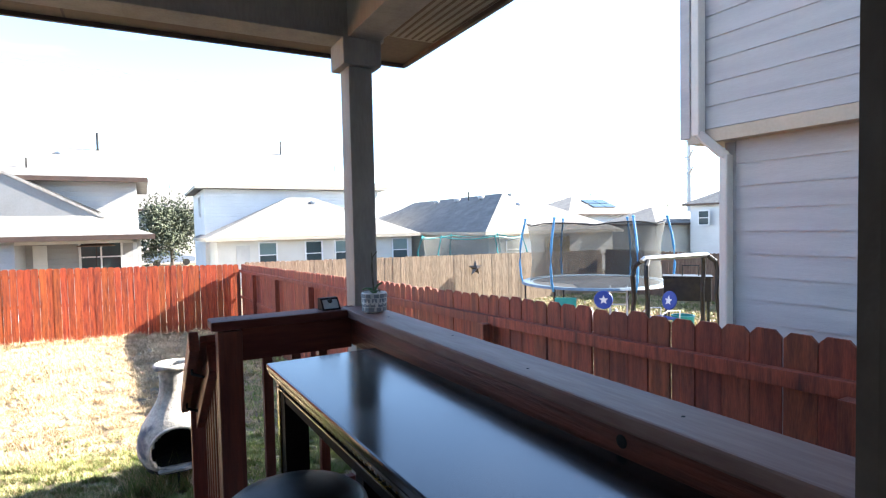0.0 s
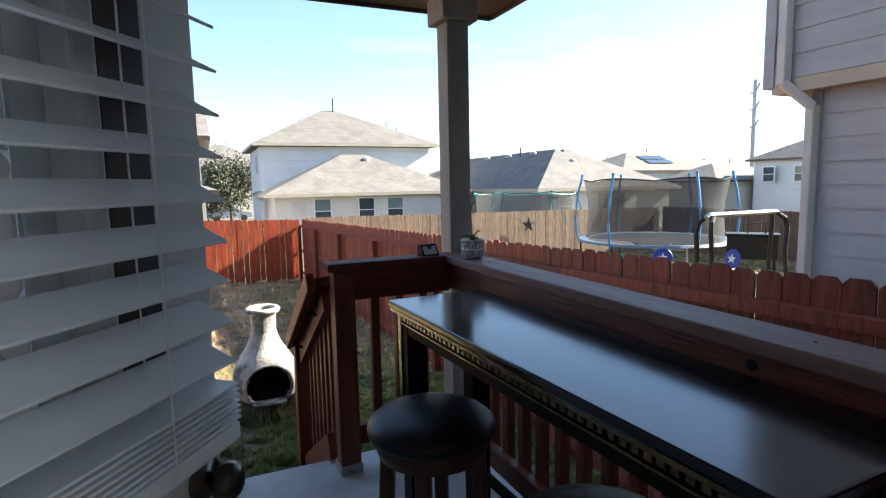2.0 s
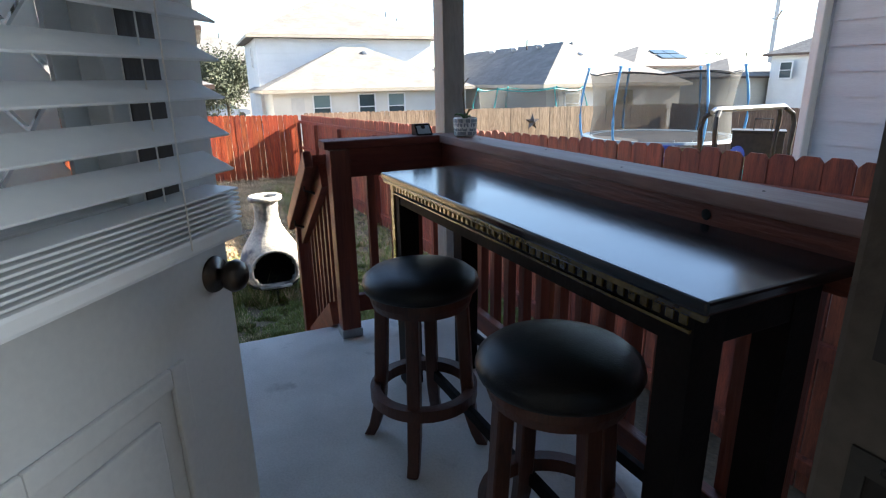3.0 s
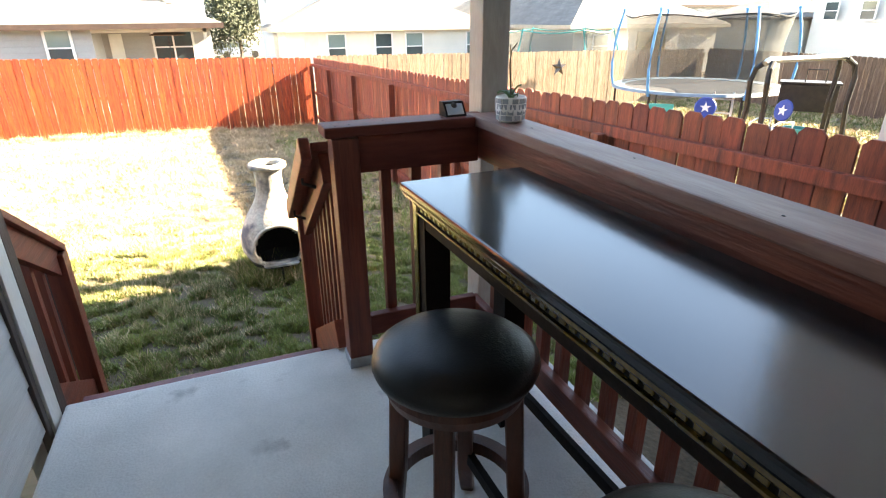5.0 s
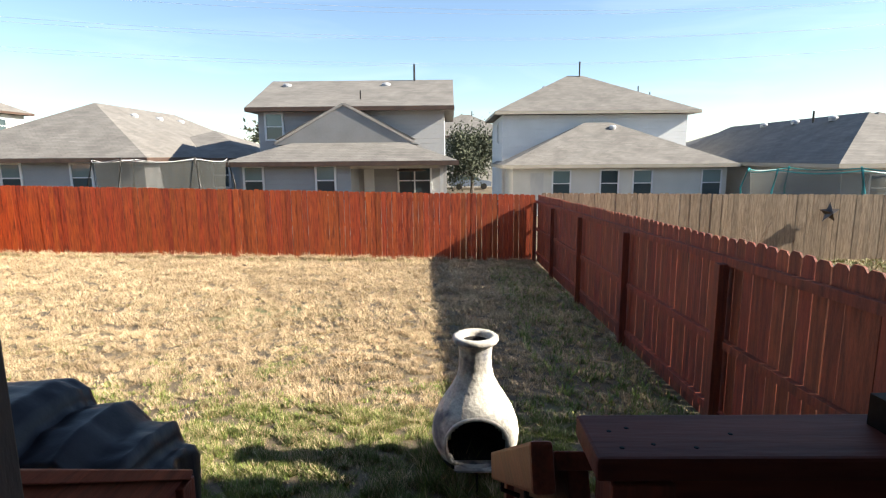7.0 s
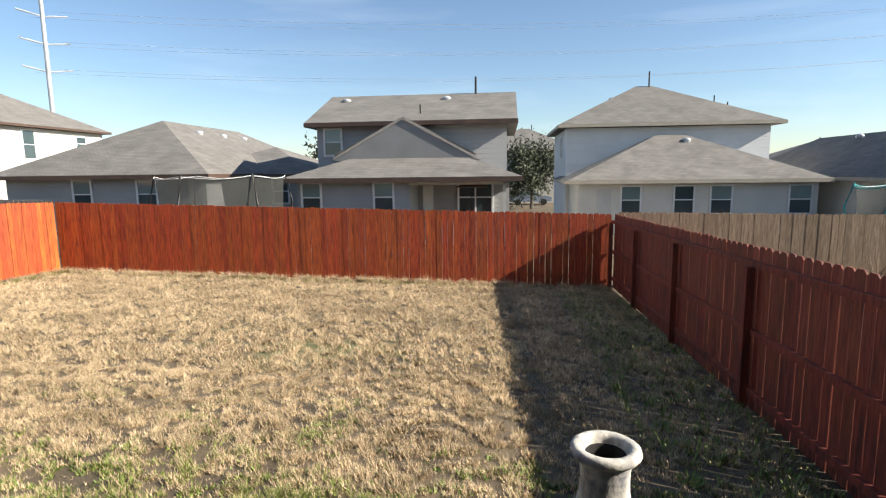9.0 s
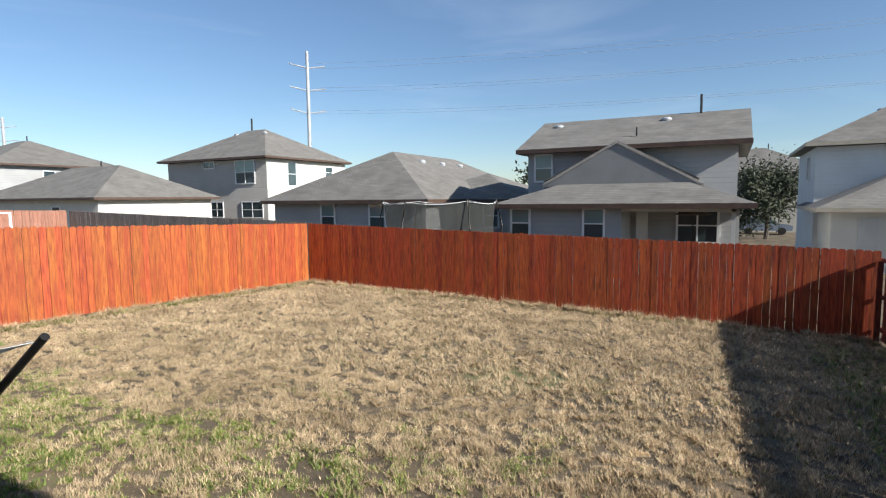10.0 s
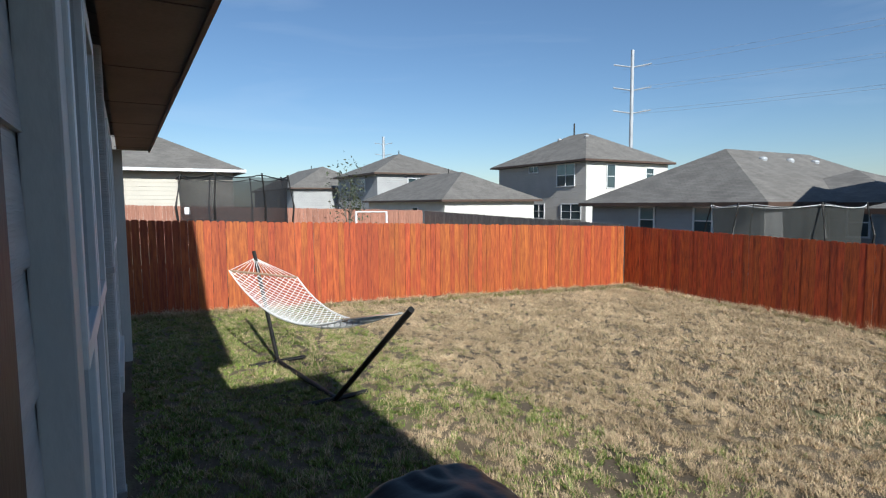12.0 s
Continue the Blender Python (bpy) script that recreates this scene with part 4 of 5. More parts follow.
def bed(u, v):
    """A place on the hanging bed; u runs along it, v across."""
    w = 2 * v - 1
    z = 0.46 - 0.10 * u - 1.35 * (u - u * u) + 0.07 * w * w * (0.5 + 0.5 * math.sin(math.pi * u)) - 0.09 * w * (1 - u)
    return Vector((-1.45 + 3.25 * u, w * (0.5 - 0.18 * u), z))


net = bmesh.new()
NU, NV = 46, 20
for i in range(NU):
    for j in range(NV + 1):
        if (i + j) % 2 == 0:
            for dv in (1, -1):
                if 0 <= j + dv <= NV:
                    tube([bed(i / NU, j / NV), bed((i + 1) / NU, (j + dv) / NV)], 0.0056, 4, net, cap=False)
part("rope_bed", net, ROPE, ham, "knotted white rope netting")
for e, ring_p in ((0.0, (-1.88, 0, 0.7)), (1.0, (2.44, 0, 0.53))):
    part("spreader_bar", tube([bed(e, 0.0), bed(e, 1.0)], 0.016, 8), TAN, ham)
    for j in range(13):
        part("clew_line", tube([bed(e, j / 12), ring_p], 0.0045, 4, cap=False), ROPE, ham)
for v in (0.0, 1.0):
    part("edge_rope", tube([bed(u / 20, v) for u in range(21)], 0.012, 6), ROPE, ham)
part("chain", tube([(-1.88, 0, 0.7), (-1.91, 0, 0.77)], 0.008, 6), METAL, ham)
part("chain", tube([(2.44, 0, 0.53), (2.54, 0, 0.57)], 0.008, 6), METAL, ham)


# ---- fences ----
def picket_mesh(name, w, h, material):
    c = 0.03
    me = mesh_from(prism([(-w / 2, 0), (w / 2, 0), (w / 2, h - c), (w / 2 - c, h), (-w / 2 + c, h), (-w / 2, h - c)], -0.008, 0.008), name)
    me.materials.append(material)
    return me


def fence(name, label, a, b, top_a, top_b, material, height=1.84, rails=1, posts=2.4, rail_side=1, spacing=0.1475, gap=0.0):
    """Dog-eared pickets from a to b on rails and posts; rail_side tells which side of the line (to the left of a to b: 1) the rails are on."""
    t = thing(name, label, "fence", (a[0], a[1], 0), math.degrees(math.atan2(b[1] - a[1], b[0] - a[0])))
    L = math.hypot(b[0] - a[0], b[1] - a[1])
    me = picket_mesh("picket", spacing - 0.0045 - gap, height, material)
    me2 = picket_mesh("picket", spacing - 0.002 - gap, height, material)
    me3 = picket_mesh("picket", spacing - 0.009 - gap, height, material)
    n = int(L / spacing)
    tz = lambda s: top_a + (top_b - top_a) * s / L
    for i in range(n):
        s = (i + 0.5) * spacing
        share("picket", random.choice((me, me, me2, me2, me3)), t, pose(s + random.uniform(-0.003, 0.003), random.uniform(-0.003, 0.003), tz(s) - height + random.uniform(-0.012, 0.008), 0, random.uniform(-0.12, 0.12), 0))
    y = rail_side * 0.038
    for dz in (0.2, 0.95, 1.62)[: 3 if rails else 0]:
        k = max(1, round(L / posts))
        for q in range(k):
            s0, s1 = L * q / k, L * (q + 1) / k - 0.003
            part("rail", bar((s0, y, tz(s0) - dz), (s1, y, tz(s1) - dz), 0.055, 0.075, 0.004), material, t)
    if rails:
        k = max(1, round(L / posts))
        for q in range(k + 1):
            s = min(max(L * q / k, 0.06), L - 0.06)
            part("post", box(s - 0.045, s + 0.045, rail_side * 0.095 - 0.045, rail_side * 0.095 + 0.045, tz(s) - height - 0.1, tz(s) - 0.22, 0.004), material, t)
    return t


# left fence takes the sun-brightened stain, right fence the shade-darkened one
fence("picket_fence", "red stained cedar picket fence with sunlight painted in as orange", (-12.18, 1.9), (-12.18, 16.83), 1.27, 0.75, REDLIT, 1.92, rail_side=1)
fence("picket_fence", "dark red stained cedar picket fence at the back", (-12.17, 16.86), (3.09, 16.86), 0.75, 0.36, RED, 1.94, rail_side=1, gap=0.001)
fence("picket_fence", "red stained dog-eared picket fence showing rails and posts, shade painted in", (3.1, -1.5), (3.1, 16.84), 0.93, 0.36, REDSHADE, 1.86, rail_side=1, posts=2.65, gap=0.0045)
fence("picket_fence", "weathered tan picket fence behind the next yard", (3.2, 16.9), (17.5, 16.9), 0.40, 0.22, TAN, 1.9, rail_side=1)
fence("picket_fence", "dark brown picket fence beyond the trampoline", (17.5, 2.0), (17.5, 16.85), 0.2, 0.25, DARKF, 1.9, rail_side=-1)
fence("picket_fence", "faded red-brown picket fence across a neighbour's yard", (-26.5, -4.0), (-26.5, 17.0), 1.75, 1.16, BROWN, 1.9, rail_side=1)
fence("picket_fence", "silvered grey picket fence behind a neighbour's yard", (-26.45, 17.05), (-12.3, 17.05), 1.14, 0.78, GREYF, 1.9, rail_side=1)


# ---- houses ----
def roof_part(t, x0, x1, y0, y1, z, pitch, axis="x", hips=(True, True), material=None, name="roof", ridge=None, trim=None):
    """A hipped or gabled roof over a rectangle of eaves; hips tells whether the low and the high end of the ridge are hipped."""
    bm = bmesh.new()
    half = ((y1 - y0) if axis == "x" else (x1 - x0)) / 2
    h = half * pitch
    lo, hi = (x0, x1) if axis == "x" else (y0, y1)
    mid = (y0 + y1) / 2 if axis == "x" else (x0 + x1) / 2
    r0, r1 = lo + (half if hips[0] else 0), hi - (half if hips[1] else 0)
    if ridge:
        r0, r1 = ridge
    if r0 > r1:
        r0 = r1 = (lo + hi) / 2
    P = (lambda s, o, zz: (s, o, zz)) if axis == "x" else (lambda s, o, zz: (o, s, zz))
    oa, ob_ = (y0, y1) if axis == "x" else (x0, x1)
    th = 0.16
    e = [bm.verts.new(P(s, o, z)) for s, o in ((lo, oa), (hi, oa), (hi, ob_), (lo, ob_))]
    u = [bm.verts.new(P(s, o, z - th)) for s, o in ((lo, oa), (hi, oa), (hi, ob_), (lo, ob_))]
    ra, rb = bm.verts.new(P(r0, mid, z + h)), bm.verts.new(P(r1, mid, z + h))
    bm.faces.new((e[0], e[1], rb, ra)), bm.faces.new((e[2], e[3], ra, rb)), bm.faces.new((e[1], e[2], rb)), bm.faces.new((e[3], e[0], ra))
    for i in range(4):
        bm.faces.new((e[(i + 1) % 4], e[i], u[i], u[(i + 1) % 4]))
    bm.faces.new(u)
    bmesh.ops.recalc_face_normals(bm, faces=bm.faces[:])
    part(name, bm, material or SHINGLE, t)
    fb = bmesh.new()
    for q in ((x0 - 0.02, x1 + 0.02, y0 - 0.025, y0), (x0 - 0.02, x1 + 0.02, y1, y1 + 0.025), (x0 - 0.025, x0, y0, y1), (x1, x1 + 0.025, y0, y1)):
        solid(fb, *q, z - th - 0.02, z - 0.01)
    part("fascia", fb, trim or FASCIA, t)
    return z + h


def win(t, x, y, z0, z1, w, face="y", shade=False, split=True):
    """A sash window on a wall facing -y (face y), +x or -x; x is its middle along the wall."""
    g = new("window")
    g.parent = t
    g.matrix_basis = pose(x, y, 0) if face == "y" else (pose(x, y, 0, 0, 0, 90) if face == "+x" else pose(x, y, 0, 0, 0, -90))
    f = bmesh.new()
    for q in ((-w / 2 - 0.06, -w / 2 + 0.02, z0 - 0.06, z1 + 0.06), (w / 2 - 0.02, w / 2 + 0.06, z0 - 0.06, z1 + 0.06), (-w / 2 + 0.02, w / 2 - 0.02, z1 - 0.02, z1 + 0.06), (-w / 2 + 0.02, w / 2 - 0.02, z0 - 0.06, z0 + 0.02)):
        solid(f, q[0], q[1], -0.06, 0.0, q[2], q[3])
    if split:
        solid(f, -w / 2 + 0.02, w / 2 - 0.02, -0.05, 0.0, (z0 + z1) / 2 - 0.025, (z0 + z1) / 2 + 0.025)
    if w > 1.1:
        solid(f, -0.03, 0.03, -0.052, 0.0, z0, z1)
    part("frame", f, FRAME, g)
    zm = (z0 + z1) / 2
    part("pane", box(-w / 2, w / 2, -0.02, -0.01, zm, z1, 0), PANEB if shade else PANE, g)
    part("pane", box(-w / 2, w / 2, -0.016, -0.008, z0, zm - 0.001, 0), PANE, g)
    return g


def vent(t, x, y, z):
    part("roof_vent", lathe([(0.0, 0.16), (0.12, 0.15), (0.2, 0.1), (0.22, 0.04), (0.18, -0.1)], 16), PYLON, t).matrix_basis = pose(x, y, z)


def pipe(t, x, y, z, h=0.6, r=0.05):
    part("vent_pipe", tube([(x, y, z - 0.3), (x, y, z + h)], r, 8), IRON, t)


def cbox(t, nm, m, *q):
    return part(nm, box(*q, 0), m, t)


B = -2.2
# two-storey grey house straight behind the back fence
h = thing("house", "grey two-storey house with gabled porch roof", "house")
cbox(h, "wall", LAPGREY, -7.55, -3.2, 23.2, 26, B, 1.12)
cbox(h, "wall", LAPGREY, -3.2, 0.55, 25.2, 26, B, 1.12)
cbox(h, "wall", LAPGREY, -7.6, 0.45, 25.85, 33, B, 3.42)
roof_part(h, -8.02, 1.0, 22.75, 29.0, 1.28, 0.355, "x")
roof_part(h, -7.95, 0.87, 25.3, 33.4, 3.55, 0.39, "x", (False, False))
gm = prism([(-6.76, 1.95), (-0.64, 1.95), (-3.7, 3.62)], 24.84, 25.84)
bmesh.ops.recalc_face_normals(gm, faces=gm.faces[:])
part("gable", gm, GABLE, h)
g2 = bmesh.new()
for sx in (-1, 1):
    bar((-3.7, 25.46, 3.66), (-3.7 + sx * 2.9, 25.46, 2.17), 1.2, 0.03, 0, g2)
part("gable_roof", g2, SHINGLE, h)
for sx in (-1, 1):
    fb = bmesh.new()
    bar((-3.7, 24.83, 3.62), (-3.7 + sx * 2.9, 24.83, 2.04), 0.06, 0.1, 0, fb)
    part("fascia_board", fb, CASING, h)
win(h, -7.0, 23.19, 0.0, 1.08, 0.72, shade=True), win(h, -4.18, 23.19, 0.0, 1.08, 0.72, shade=True)
win(h, -6.9, 25.84, 2.22, 3.3, 0.72, shade=True)
win(h, -0.82, 25.19, -0.2, 1.05, 1.35, shade=False)
cbox(h, "door", FRAME, -2.98, -2.55, 25.15, 25.2, -1.1, 0.92)
cbox(h, "porch_post", TRIM, 0.3, 0.42, 23.2, 23.32, B, 1.1)
cbox(h, "porch_beam", TRIM, -3.2, 0.45, 23.2, 23.3, 0.98, 1.12)
vent(h, -7.0, 28.5, 4.75), vent(h, -2.3, 28.5, 4.75), pipe(h, -1.0, 29.2, 5.05, 0.8), pipe(h, -3.2, 26.3, 3.9, 0.4, 0.03)
# umbrella on that patio
um = thing("patio_umbrella", "dark closed-in patio umbrella on the neighbour's porch", "umbrella", (-0.9, 24.0, 0))
part("canopy", lathe([(0.02, 1.02), (0.3, 0.98), (0.62, 0.88), (0.6, 0.86), (0.0, 0.95)], 10), DARKF, um)
part("pole", tube([(0, 0, ground(-0.9, 24.0)), (0, 0, 1.0)], 0.02), IRON, um)

# long single-storey house to its left
h = thing("house", "single-storey grey house with broad hipped roof", "house")
cbox(h, "wall", LAPGREY, -21.2, -12.0, 24.5, 41, B, 1.34)
cbox(h, "wall", LAPGREY, -12.5, -9.4, 29.6, 40, B, 1.34)
roof_part(h, -21.7, -11.6, 24.0, 42.0, 1.5, 0.53, "y")
roof_part(h, -16.6, -8.9, 29.1, 38.0, 1.46, 0.35, "x")
win(h, -17.6, 24.49, 0.1, 1.27, 0.82, shade=True), win(h, -14.63, 24.49, 0.1, 1.27, 0.86, shade=True)
win(h, -10.9, 29.59, 0.0, 1.2, 0.8)
for y in (30.5, 33.0, 35.5):
    vent(h, -15.6, y, 3.6)
pipe(h, -20.0, 25.6, 2.0, 0.3, 0.03)

# cream two-storey house to the right
h = thing("house", "cream two-storey house with stepped hipped roofs", "house")
cbox(h, "wall", STUCCO, 4.1, 15.6, 31.5, 36, B, 0.8)
cbox(h, "wall", LAPWHITE, 3.9, 15.0, 35.5, 43, B, 3.85)
roof_part(h, 3.5, 16.0, 31.0, 39.0, 0.95, 0.6, "x", ridge=(8.75, 10.3), trim=SOFFIT)
roof_part(h, 3.4, 15.6, 35.0, 43.6, 4.05, 0.6, "x", ridge=(8.5, 9.5), trim=SOFFIT)
for x, w, sh in ((6.72, 0.93, True), (9.3, 0.93, False), (11.08, 0.98, True), (14.77, 1.0, True)):
    win(h, x, 31.49, -0.75, 0.62, w, shade=sh)
cbox(h, "door", TRIM, 5.05, 5.75, 31.44, 31.49, -1.6, 0.5)
win(h, 3.88, 38.0, 2.3, 3.5, 0.7, "-x")
pipe(h, 9.3, 39.2, 6.6, 0.9), vent(h, 6.9, 38.2, 5.7), vent(h, 10.2, 34.4, 3.0), pipe(h, 12.8, 38.0, 5.4, 0.4, 0.04), pipe(h, 13.2, 37.0, 4.9, 0.4, 0.04)

# single-storey house further right
h = thing("house", "single-storey tan house with grey hipped roof", "house")
cbox(h, "wall", STUCCO, 16.8, 23.3, 24.5, 43, B, 0.85)
roof_part(h, 16.3, 23.8, 24.0, 44.0, 1.0, 0.61, "y", trim=SOFFIT)
cbox(h, "wall", STUCCO, 23.3, 29.0, 27.5, 40, B, 0.75)
roof_part(h, 20.5, 29.5, 27.0, 40.5, 0.9, 0.42, "x", trim=SOFFIT)
win(h, 25.6, 27.49, -0.5, 0.5, 0.9), win(h, 18.4, 24.49, -0.5, 0.5, 0.9)
cbox(h, "patio_wall", YELLOW, 20.6, 22.4, 24.42, 24.49, B, 0.62)
for y in (29.5, 32.5, 35.5):
    vent(h, 19.6, y, 3.1)
vent(h, 20.4, 26.6, 2.5), pipe(h, 19.6, 31.0, 3.2, 0.4)

# two-storey house far left of the pylon
h = thing("house", "two-storey grey and cream house with hipped roof", "house")
cbox(h, "wall", LAPTAUPE, -46.4, -34.0, 36.6, 47, B, 5.0)
cbox(h, "wall", STUCCO, -34.0, -33.9, 36.6, 47, B, 5.0)
roof_part(h, -47.1, -33.4, 36.0, 47.5, 5.2, 0.53, "x")
win(h, -36.4, 36.59, 3.0, 4.9, 2.2, shade=True), win(h, -40.8, 36.59, 4.4, 4.95, 1.3, split=False)
win(h, -40.0, 36.59, 0.1, 1.4, 1.5), win(h, -35.7, 36.59, 0.1, 1.4, 2.4)
win(h, -33.89, 39.5, 2.8, 4.8, 1.0, "+x"), win(h, -33.89, 44.5, 3.6, 4.6, 1.0, "+x")
# black sheet on the wall paints the shade of a garage opening
cbox(h, "garage_recess", SOOT_SHADE, -45.2, -41.8, 36.5, 36.59, -0.4, 1.45)
pipe(h, -41.0, 41.9, 8.2, 1.2, 0.08), vent(h, -42.0, 40.9, 7.8), vent(h, -38.3, 40.9, 7.75)


def plain_house(x0, x1, y0, y1, ze, wall, label, pitch=0.45, axis="x", mtl=None):
    h = thing("house", label, "house", group="houses in the distance")
    cbox(h, "wall", wall, x0 + 0.5, x1 - 0.5, y0 + 0.5, y1 - 0.5, B - 1, ze - 0.1)
    top = roof_part(h, x0, x1, y0, y1, ze, pitch, axis, material=mtl)
    pipe(h, (x0 + x1) / 2 + 0.8, (y0 + y1) / 2, top - 0.2, 0.6)
    return h


h = plain_house(-65, -52, 25, 36, 4.8, LAPGREY, "two-storey grey house further along the street")
win(h, -60.0, 25.49, 2.9, 4.2, 0.9), win(h, -56.5, 25.49, 2.9, 4.2, 1.2), win(h, -51.49, 29, 3.0, 4.2, 0.9, "+x")
h = plain_house(-53, -36.5, 24, 34, 1.85, STUCCO, "single-storey cream house further along the street", 0.5)
win(h, -42.0, 24.49, -0.2, 1.2, 1.0)
h = plain_house(-90, -66, 20, 32, 3.6, LAPGREY, "grey house at the far end of the street", 0.5)
win(h, -74.0, 20.49, 1.2, 2.6, 1.2)
h = plain_house(-44, -28, -8.5, 7.9, 3.25, LAPTAN, "tan single-storey house beyond the side fence", 0.5, "x", mtl=SHINGLE)
part("white_gutter", box(-27.99, -27.9, -8.5, 7.95, 3.1, 3.24, 0.01), FRAME, h)
h = plain_house(38, 52, 42, 52, 2.3, LAPWHITE, "pale house with solar panels on its roof", 0.42)
for i in range(4):
    part("solar_panel", box(0, 1.6, 0, 1.0, 0, 0.05, 0.01), PANE, h).matrix_basis = pose(43 + 1.7 * (i % 2), 43.6 + 1.1 * (i // 2), 3.04 + 0.46 * (i // 2), 22.8)
h = plain_house(44, 58, 24, 33.5, 2.9, LAPWHITE, "white two-storey house with brick front", 0.5)
win(h, 43.9, 31.2, 1.0, 2.2, 1.0, "-x"), win(h, 43.9, 28.5, 1.0, 2.2, 1.0, "-x")
h = plain_house(40, 50, 33, 40, 1.2, LAPTAN, "tan single-storey house beyond the side yard", 0.45)
h = plain_house(22, 30, 49, 57, 2.0, LAPGREY, "grey house behind the cream one", 0.4)
h = plain_house(-3, 8, 60, 70, 3.6, LAPTAN, "small tan house seen between two roofs", 0.5)
win(h, 1.6, 60.49, 1.4, 2.8, 1.0)

# neighbour's tall house beside the right fence
nb = thing("house", "tall grey lap-sided neighbouring house with white downspout", "house")
def lap_rows(parent, x, y0, y1, z0, z1, reveal, material):
    cbox(parent, "wall", material, x, x + 0.3, y0, y1, z0, z1)
    bm = bmesh.new()
    o = [(0.002, 0.0), (0.018, 0.0), (0.006, reveal + 0.02), (0.002, reveal + 0.02)]
    a = [bm.verts.new((x - d, y0, z)) for d, z in o]
    b = [bm.verts.new((x - d, y1, z)) for d, z in o]
    bm.faces.new(a), bm.faces.new(b[::-1])
    for i in range(4):
        bm.faces.new((a[(i + 1) % 4], a[i], b[i], b[(i + 1) % 4]))
    bmesh.ops.recalc_face_normals(bm, faces=bm.faces[:])
    me = mesh_from(bm, "siding_board")
    me.materials.append(material)
    z = z0
    while z + reveal <= z1 + 0.02:
        share("siding_board", me, parent, pose(0, 0, z))
        z += reveal


lap_rows(nb, 5.27, -8.0, 3.08, -0.95, 2.03, 0.199, SIDING2)
lap_rows(nb, 5.12, -8.0, 3.42, 2.16, 5.94, 0.199, SIDING2)
cbox(nb, "rear_wall", SIDING2, 5.6, 14.0, 2.8, 3.1, -1.3, 5.4)
cbox(nb, "rear_wall", SIDING2, 5.45, 14.0, 3.1, 3.42, 2.16, 5.94)
cbox(nb, "overhang_soffit", SOFFIT, 5.1, 14.0, -8.0, 3.44, 2.04, 2.155)
cbox(nb, "corner_board", SIDING2, 5.245, 5.3, 3.08, 3.17, -1.2, 2.03)
cbox(nb, "corner_board", SIDING2, 5.09, 5.14, 3.42, 3.52, 2.1, 5.94)
cbox(nb, "corner_board", SIDING2, 5.14, 5.24, 3.47, 3.52, 2.1, 5.94)
roof_part(nb, 4.75, 14.6, -8.5, 3.62, 5.95, 0.45, "y")
dsb = bmesh.new()
for p, q in (((5.2, 3.13, -1.0), (5.2, 3.13, 1.92)), ((5.2, 3.13, 1.9), (5.05, 3.3, 2.12)), ((5.05, 3.3, 2.1), (5.05, 3.3, 5.9))):
    bar(p, q, 0.1, 0.075, 0.014, dsb)
part("downspout", dsb, TRIM, nb, "painted metal downspout")

# ---- next yard ----
tr = thing("trampoline", "round trampoline with blue poles and grey safety net", "trampoline", (11.75, 11.5, -0.30))
gtr = ground(11.75, 11.5) + 0.30
part("mat_pad", lathe([(1.72, 0.0), (2.0, 0.02), (2.04, -0.04), (1.72, -0.05), (1.72, 0.0)], 40), PADBLUE, tr, "faded blue spring pad")
part("jump_mat", lathe([(0.0, -0.02), (1.72, -0.01)], 40), MATGREY, tr)
nb_ = bmesh.new()
cols = []
for q in range(48):
    a = 6.28319 * q / 48
    sag = 0.07 * (1 - abs(math.cos(3 * (a - radians(15)))))
    cols.append([nb_.verts.new((r * math.cos(a), r * math.sin(a), z)) for r, z in ((1.8, 0.0), (1.74, 0.6), (1.76, 1.1), (1.86, 1.66 - sag))])
for q in range(48):
    for w in range(3):
        nb_.faces.new((cols[q][w], cols[(q + 1) % 48][w], cols[(q + 1) % 48][w + 1], cols[q][w + 1]))
part("net", nb_, NETD, tr, "grey-green safety net")
part("net_hem", tube([(1.87 * math.cos(6.28319 * q / 48), 1.87 * math.sin(6.28319 * q / 48), 1.66 - 0.07 * (1 - abs(math.cos(3 * (6.28319 * q / 48 - radians(15)))))) for q in range(49)], 0.018, 5, cap=False), IRON, tr)
for i in range(6):
    a = radians(15 + 60 * i)
    c, s_ = math.cos(a), math.sin(a)
    part("pole", tube([(r * c, r * s_, z) for r, z in ((2.0, -0.1), (2.07, 0.15), (2.1, 0.5), (2.08, 0.95), (2.02, 1.35), (1.92, 1.76))], 0.031, 8), BLUE, tr)
    part("pole_cap", lathe([(0.0, 0.06), (0.04, 0.04), (0.042, 0.0)], 10), BLUE, tr).matrix_basis = pose(1.92 * c, 1.92 * s_, 1.76)
    part("leg", tube([(1.95 * c, 1.95 * s_, -0.05), (1.95 * c, 1.95 * s_, gtr)], 0.03, 6), IRON, tr)
lad = thing("trampoline_ladder", "white step ladder leaning on the trampoline", "ladder", (10.95, 9.85, ground(10.95, 9.85)), -45)
for sx in (-0.2, 0.2):
    part("side_rail", tube([(sx, 0.0, 0.0), (sx, 0.25, 1.05)], 0.025, 6), WHITEP, lad)
for q in range(3):
    part("rung", box(-0.2, 0.2, 0.03 + 0.08 * q, 0.12 + 0.08 * q, 0.28 + 0.3 * q, 0.31 + 0.3 * q, 0.005), WHITEP, lad)


